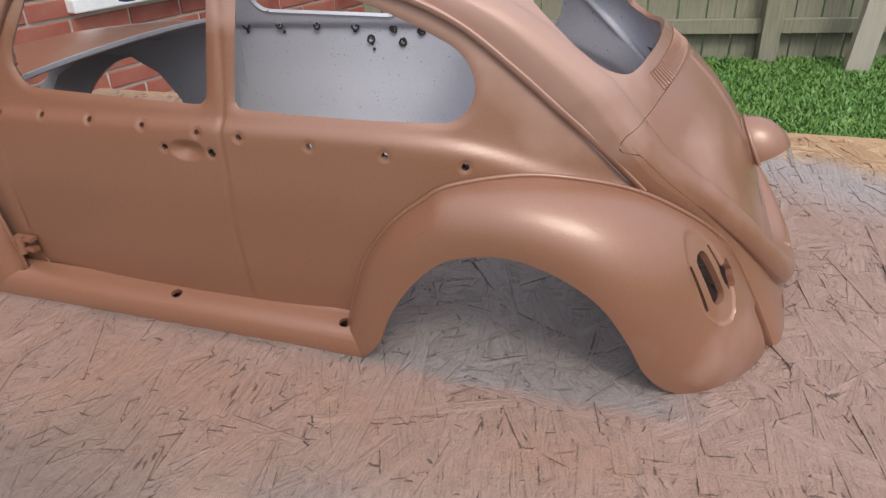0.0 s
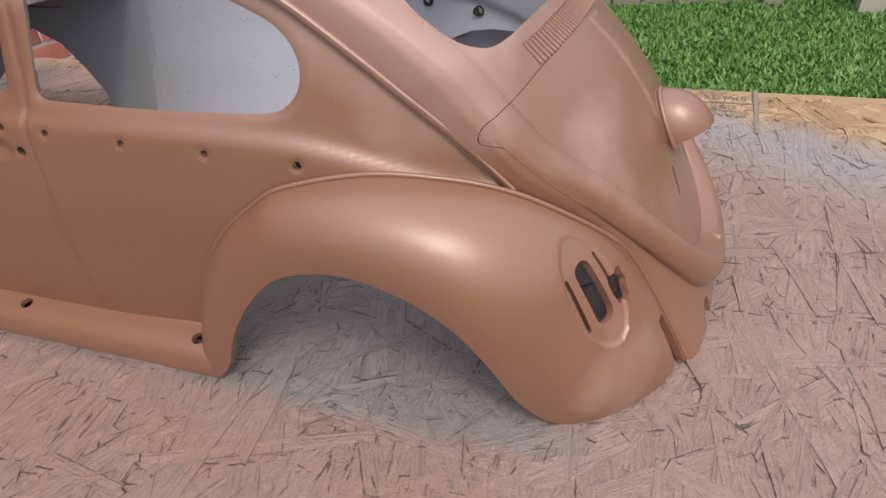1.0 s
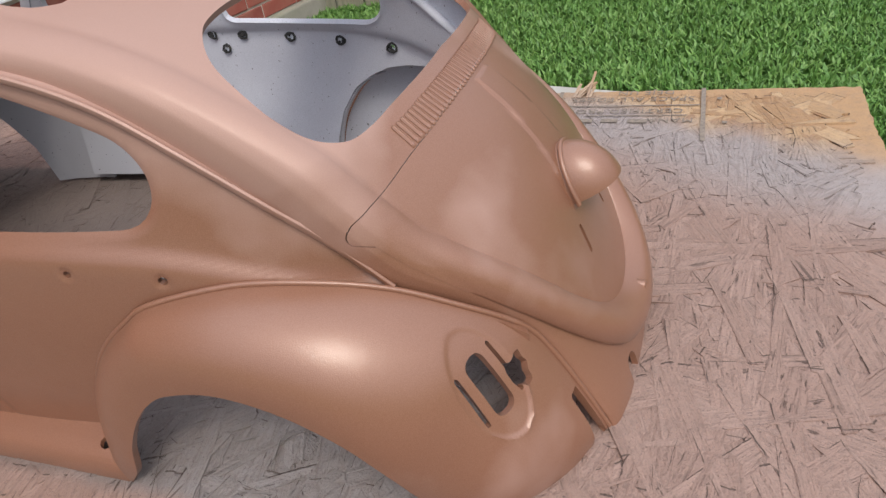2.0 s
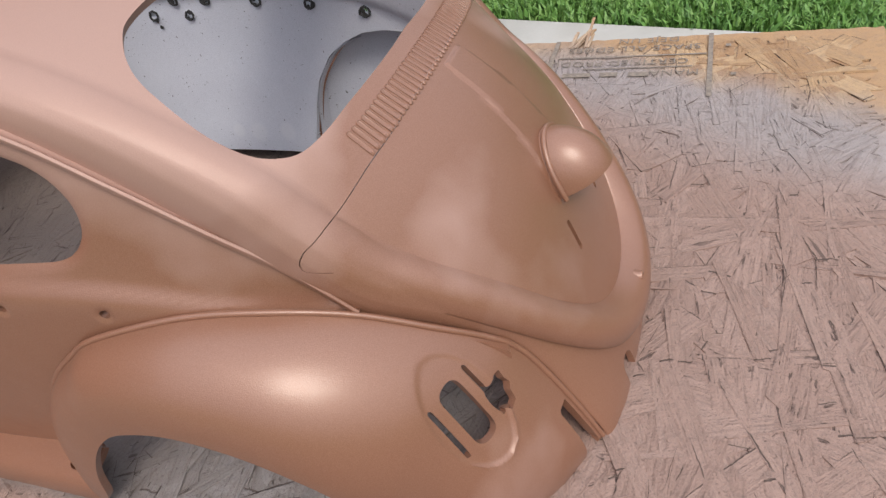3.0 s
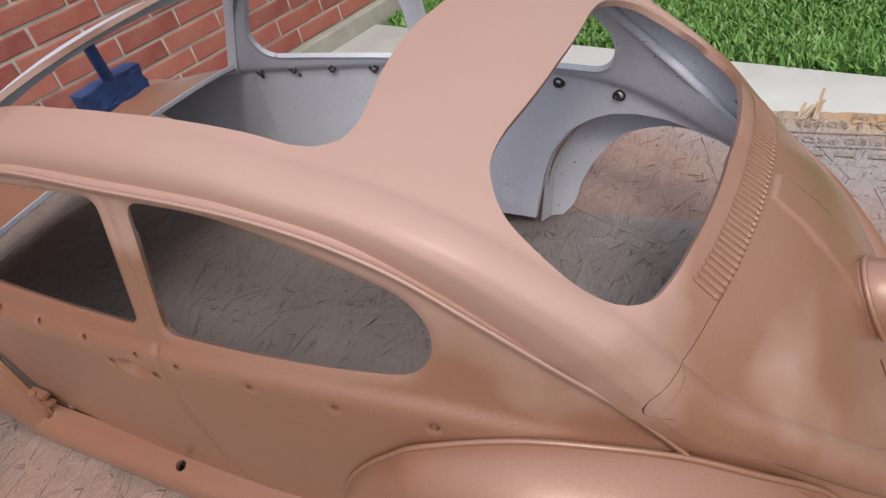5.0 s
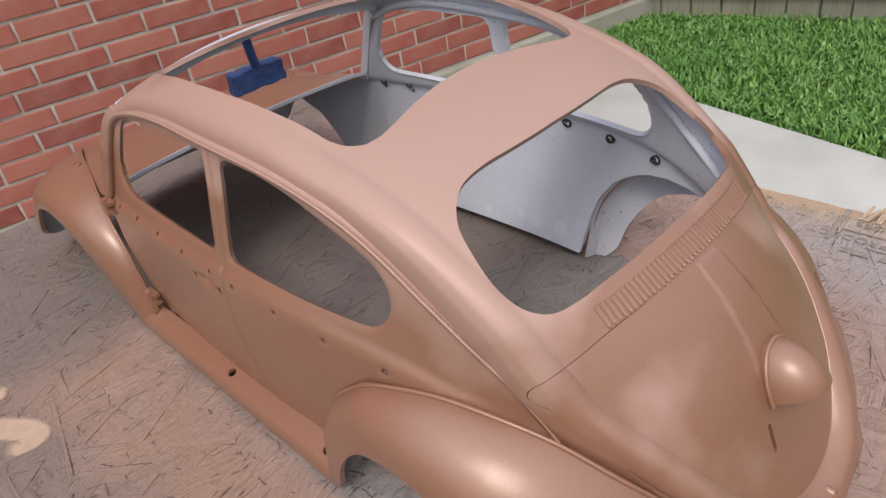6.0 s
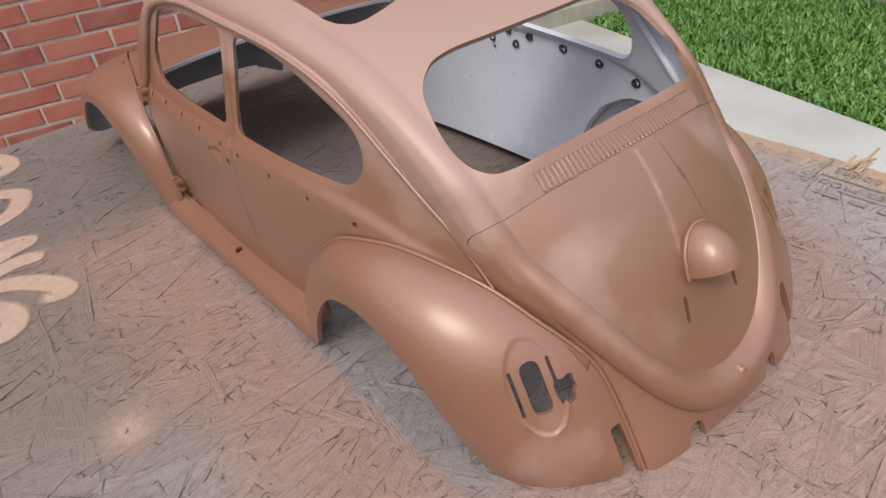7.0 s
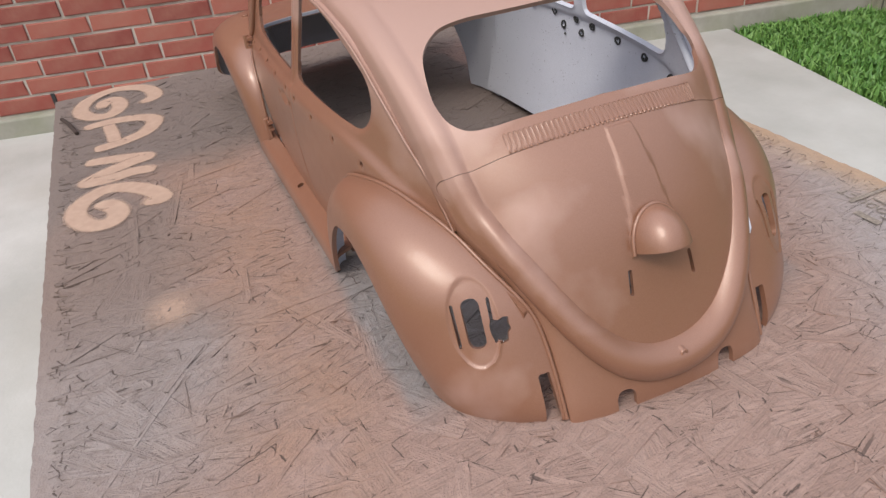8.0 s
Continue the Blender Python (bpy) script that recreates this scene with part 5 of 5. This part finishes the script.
THIN_A = rounded([(-0.135, -0.15), (-0.112, -0.15), (-0.112, 0.15), (-0.135, 0.15)], [0.011] * 4, 4)
THIN_B = rounded([(0.112, -0.15), (0.135, -0.15), (0.135, 0.15), (0.112, 0.15)], [0.011] * 4, 4)
BROKEN = [(0.10, -0.03), (0.12, 0.02), (0.15, -0.01), (0.20, 0.01), (0.235, 0.0), (0.228, -0.045), (0.24, -0.075), (0.215, -0.10), (0.205, -0.15), (0.16, -0.16), (0.135, -0.13), (0.11, -0.13), (0.10, -0.08)]


def tail_ab(W):
    d = np.asarray(W, float) - tail_c
    return d @ tail_w, d @ tail_u, d @ tail_n


def lamp_cut(W, outline):
    a, b, c = tail_ab(W)
    return np.where((np.abs(c) < 0.25) & (np.hypot(a, b) < 0.6), poly_dist(a, b, outline), 1.0)


NOTCH = [(-1.00, -0.1), (-1.00, 0.335), (-0.915, 0.335), (-0.895, -0.1)]
V, T = refine(V, T, lambda M: np.where(lamp_cut(M, OVAL) < 0.06, 0.022, 9.0), 3)
V, T = refine(V, T, lambda M: np.where((M[:, 0] > -0.45) & (M[:, 1] > -1.1), 0.03, 9.0), 3)
# shallow oval seat of the lamp
a, b, c = tail_ab(V)
e = np.where(np.hypot(a, b) < 0.6, poly_dist(a, b, OVAL), 1.0)
V = V + tail_n * (np.where(np.abs(c) < 0.25, 0.005 * np.exp(-(e / 0.009) ** 2) * np.clip(0.4 + (a - b) / 0.35, 0, 1.6) - 0.010 * np.clip(-e / 0.015, 0, 1), 0.0))[:, None]
plain_V, plain_T = V.copy(), list(T)
for o in (PILL, THIN_A, THIN_B):
    V, T = cut_away(V, T, lambda W: lamp_cut(W, o))
V, T = cut_away(V, T, lambda W: np.where(W[:, 0] > -0.6, poly_dist(W[:, 1], W[:, 2], NOTCH), 1.0))
whole = (V.copy(), list(T))
V, T = cut_away(V, T, lambda W: lamp_cut(W, BROKEN))
part("rear_fender", V, T, SHELL, car, "copper rear fender with a broken lamp opening", thick=0.04)
part("rear_fender", *mirror(*whole), SHELL, car, "copper rear fender with lamp slots", thick=0.04)
P = fender_sheet(FRONT_IN, FRONT_OUT, 80, 34, 0.9, 0.9, 0.05)
V, T = grid(P, flip=True)
part("front_fender", V, T, SHELL, car, "copper front fender", thick=0.04)
FAR_FENDER = mirror(V, T)
for sign in (1, -1):
    for keys, name in ((REAR_IN, "fender_bead"), (FRONT_IN, "fender_bead")):
        bp = curve_at(keys, np.linspace(0.02 if sign > 0 else 0.25, 1, 80)) + np.array((0, -0.016, 0.006))
        bv, bt = sweep(bp, ring(10, 0.015), (0, -1, 0.3))
        part(name, *((bv, bt) if sign > 0 else mirror(bv, bt)), COPPER, car)
    kv = knob((-6.76, -1.40, 1.29), (0, -0.2, 1), 0.045, 0.05)
    part("lamp_stud", *(kv if sign > 0 else mirror(*kv)), COPPER, car)


# running boards
def running_board(end):
    sec = [(-1.56, 0.222), (-1.575, 0.212), (-1.60, 0.203), (-1.65, 0.188), (-1.70, 0.168), (-1.728, 0.148), (-1.745, 0.118), (-1.755, 0.07), (-1.757, 0.03), (-1.755, 0.0)]
    xs = np.linspace(-5.66, end, 60)
    P = np.array([[(x, y - 0.02 * (x + 4.1) / -3, z) for y, z in reversed(sec)] for x in xs])
    V, T = grid(P, flip=True)
    V, T = refine(V, T, lambda M: np.where(np.min(np.abs(M[:, 0:1] - np.array([[-5.43, -4.03, -2.72]])), axis=1) < 0.1, 0.03, 9.0), 2)
    for hx in (-5.43, -4.03, -2.72):
        V, T = cut_away(V, T, lambda W: np.hypot(W[:, 0] - hx, (W[:, 1] + 1.645) * 1.15) - 0.042)
    return V, T


rb = running_board(-2.58)
part("running_board", *rb, SHELL, car, "ribless copper running board with screw holes", thick=0.03)
far_board = running_board(-2.70)
far_board[0][:, 1] -= 0.06
part("running_board", *mirror(*far_board), SHELL, car, thick=0.03, rim=1)

# hood, cowl and nose
HOOD_C = [(-5.40, 0, 1.56), (-5.75, 0, 1.59), (-6.25, 0, 1.55), (-6.8, 0, 1.44), (-7.4, 0, 1.22), (-7.95, 0, 0.88), (-8.24, 0, 0.56), (-8.30, 0, 0.36)]
HOOD_B = [(-5.36, -1.58, 1.45), (-5.75, -1.55, 1.34), (-6.2, -1.45, 1.27), (-6.7, -1.32, 1.32), (-7.3, -1.14, 1.26), (-7.80, -0.99, 1.01), (-8.08, -0.90, 0.66), (-8.16, -0.87, 0.34)]
s = np.linspace(0, 1, 50)
C, B = curve_at(HOOD_C, s), curve_at(HOOD_B, s)
v = np.linspace(-math.pi / 2, math.pi / 2, 50)
up = np.cos(v) ** 0.9
up[[0, -1]] = 0
P = np.zeros((50, 50, 3))
for k in (0, 2):
    P[:, :, k] = B[:, None, k] + (C - B)[:, None, k] * up[None, :]
P[:, :, 1] = -B[:, None, 1] * np.sin(v)[None, :]
def lamp_bore(W):
    """Distance to the round lamp opening of the far front corner."""
    d = W[:, :3] - np.array((-7.63, 0.95, 1.01))
    a = np.array((-0.74, 0.65, -0.175))
    return np.where(W[:, 1] > 0.3, np.linalg.norm(d - np.outer(d @ a, a), axis=1) - 0.185, 1.0)


def bored(V, T):
    V, T = refine(V, T, lambda M: np.where(np.abs(lamp_bore(M)) < 0.12, 0.04, 9.0), 3)
    return cut_away(V, T, lamp_bore)


# the sheet runs nose-wards, so its outside needs the other winding
part("hood", *bored(*grid(P, flip=False)), SHELL, car, "copper front hood", thick=0.035)
xs, zs = np.linspace(-8.14, -5.28, 72), np.linspace(0.04, 1.6, 40)
P = np.zeros((72, 40, 3))
P[:, :, 0], P[:, :, 2] = xs[:, None], zs[None, :]
V, T = grid(P, flip=True)
V, T = cut_away(V, T, lambda W: poly_dist(W[:, 0], W[:, 2], FRONT_ARCH))
V, T = cut_away(V, T, lambda W: np.interp(W[:, 0], [-8.14, -7.80, -7.3, -6.7, -6.2, -5.75, -5.28], [0.5, 1.0, 1.25, 1.31, 1.26, 1.33, 1.44]) - W[:, 2])
V[:, 1] = np.interp(V[:, 0], [-8.14, -7.80, -7.3, -6.7, -6.2, -5.75, -5.4], [-0.87, -0.98, -1.13, -1.31, -1.44, -1.55, -1.57]) + 0.02
far = V.copy()
far[:, 1] -= np.interp(V[:, 0], [-6.4, -5.8, -5.5], [0.0, 0.03, 0.055])
part("front_fender", *bored(*FAR_FENDER), SHELL, car, thick=0.04)
part("front_quarter", V, T, SHELL, car, thick=0.03, rim=1)
part("front_quarter", *bored(*mirror(far, T)), SHELL, car, thick=0.03, rim=1)


def pillar(path, a, b):
    return sweep(curve_at(path, np.linspace(0, 1, 24)), [(-a, -b), (a, -b), (a * 1.1, 0), (a, b), (-a, b), (-a * 1.1, 0)], (0, -1, 0))


for sign in (1, -1):
    pv = pillar([(-5.42, -1.54, 1.44), (-5.22, -1.50, 1.80), (-5.02, -1.43, 2.10), (-4.86, -1.37, 2.24)], 0.05, 0.05)
    part("windscreen_pillar", *(pv if sign > 0 else mirror(*pv)), COPPER if sign > 0 else PRIMER, car)
hv = sweep([(-4.84, y, 2.26 + 0.19 * math.cos(y / 1.4 * math.pi / 2) ** 0.8) for y in np.linspace(-1.37, 1.37, 40)], [(-0.03, -0.05), (0.03, -0.05), (0.04, 0.02), (-0.04, 0.02)])
part("windscreen_header", *hv, PRIMER, car, "grey primed windscreen header")
# turned-up scuttle lip along the hood's rear edge
lip = [(-5.37, y, 1.46 + 0.115 * max(0.0, 1 - (y / 1.56) ** 2) ** 0.45) for y in np.linspace(-1.53, 1.53, 48)]
part("scuttle_lip", *sweep(lip, [(-0.008, -0.03), (0.008, -0.03), (0.008, 0.004), (-0.008, 0.004)]), PRIMER, car)


# hinges on the front posts
def hinge(z):
    a = sweep([(-5.36, -1.66, z - 0.07), (-5.36, -1.66, z + 0.07)], ring(10, 0.032), (0, 1, 0))
    b = box(-5.43, -5.25, -1.66, -1.60, z - 0.05, z - 0.02)
    c = box(-5.43, -5.25, -1.66, -1.60, z + 0.03, z + 0.06)
    return join(a, b, c)


for z in (1.38, 0.40):
    part("hinge", *hinge(z), COPPER, car)
    part("hinge", *mirror(*hinge(z)), COPPER, car)

# melted drips round the holes on the bare inside
rng = random.Random(4)
for x, z, r in HOLES:
    for sign in (-1, 1):
        blobs = []
        for q in range(3 if sign > 0 else 1):
            n = 9
            cx, cz, rad = x + rng.uniform(-0.02, 0.02) * q, z + rng.uniform(-0.05, 0.02) * q, (0.034 if q == 0 else 0.018)
            y = float(side_y(np.array([cx]), np.array([cz]))[0]) + 0.058
            pts = [(cx + rad * rng.uniform(0.8, 1.25) * math.cos(w), y, cz + rad * rng.uniform(0.8, 1.25) * math.sin(w)) for w in np.linspace(0, 2 * math.pi, n, endpoint=False)]
            if q == 0:
                loop = sweep(pts, ring(5, 0.010), (0, 1, 0), closed=True)
                blobs.append(loop)
            else:
                blobs.append((np.array(pts + [(cx, y + 0.012, cz)]), [(k, (k + 1) % n, n) for k in range(n)]))
        bv, bt = join(*blobs)
        part("melted_rim", *((bv, bt) if sign < 0 else mirror(bv, bt)), DARK, car, "black melted plastic")

# rear-view mirror wrapped in blue tape, hanging from the header
mirror_thing = thing("rear_view_mirror", (-4.9, -0.05, 2.4))
tagged(mirror_thing, "rear-view mirror wrapped in wrinkled blue masking tape under the header", "mirror")
part("stem", *sweep(curve_at([(-4.90, -0.08, 2.40), (-4.93, -0.06, 2.28), (-4.98, -0.02, 2.10)], np.linspace(0, 1, 10)), ring(12, 0.04), (0, 1, 0)), BLUE, mirror_thing)
V, T = box(-5.10, -4.95, -0.27, 0.23, 1.93, 2.11)
V, T = refine(V, [t for f in T for t in ((f[0], f[1], f[2]), (f[0], f[2], f[3]))], lambda M: np.full(len(M), 0.08), 3)
rs = np.random.RandomState(3)
V = V + rs.uniform(-0.008, 0.008, V.shape)
part("wrapped_glass", V, [tuple(t) for t in T], BLUE, mirror_thing, smooth=False)
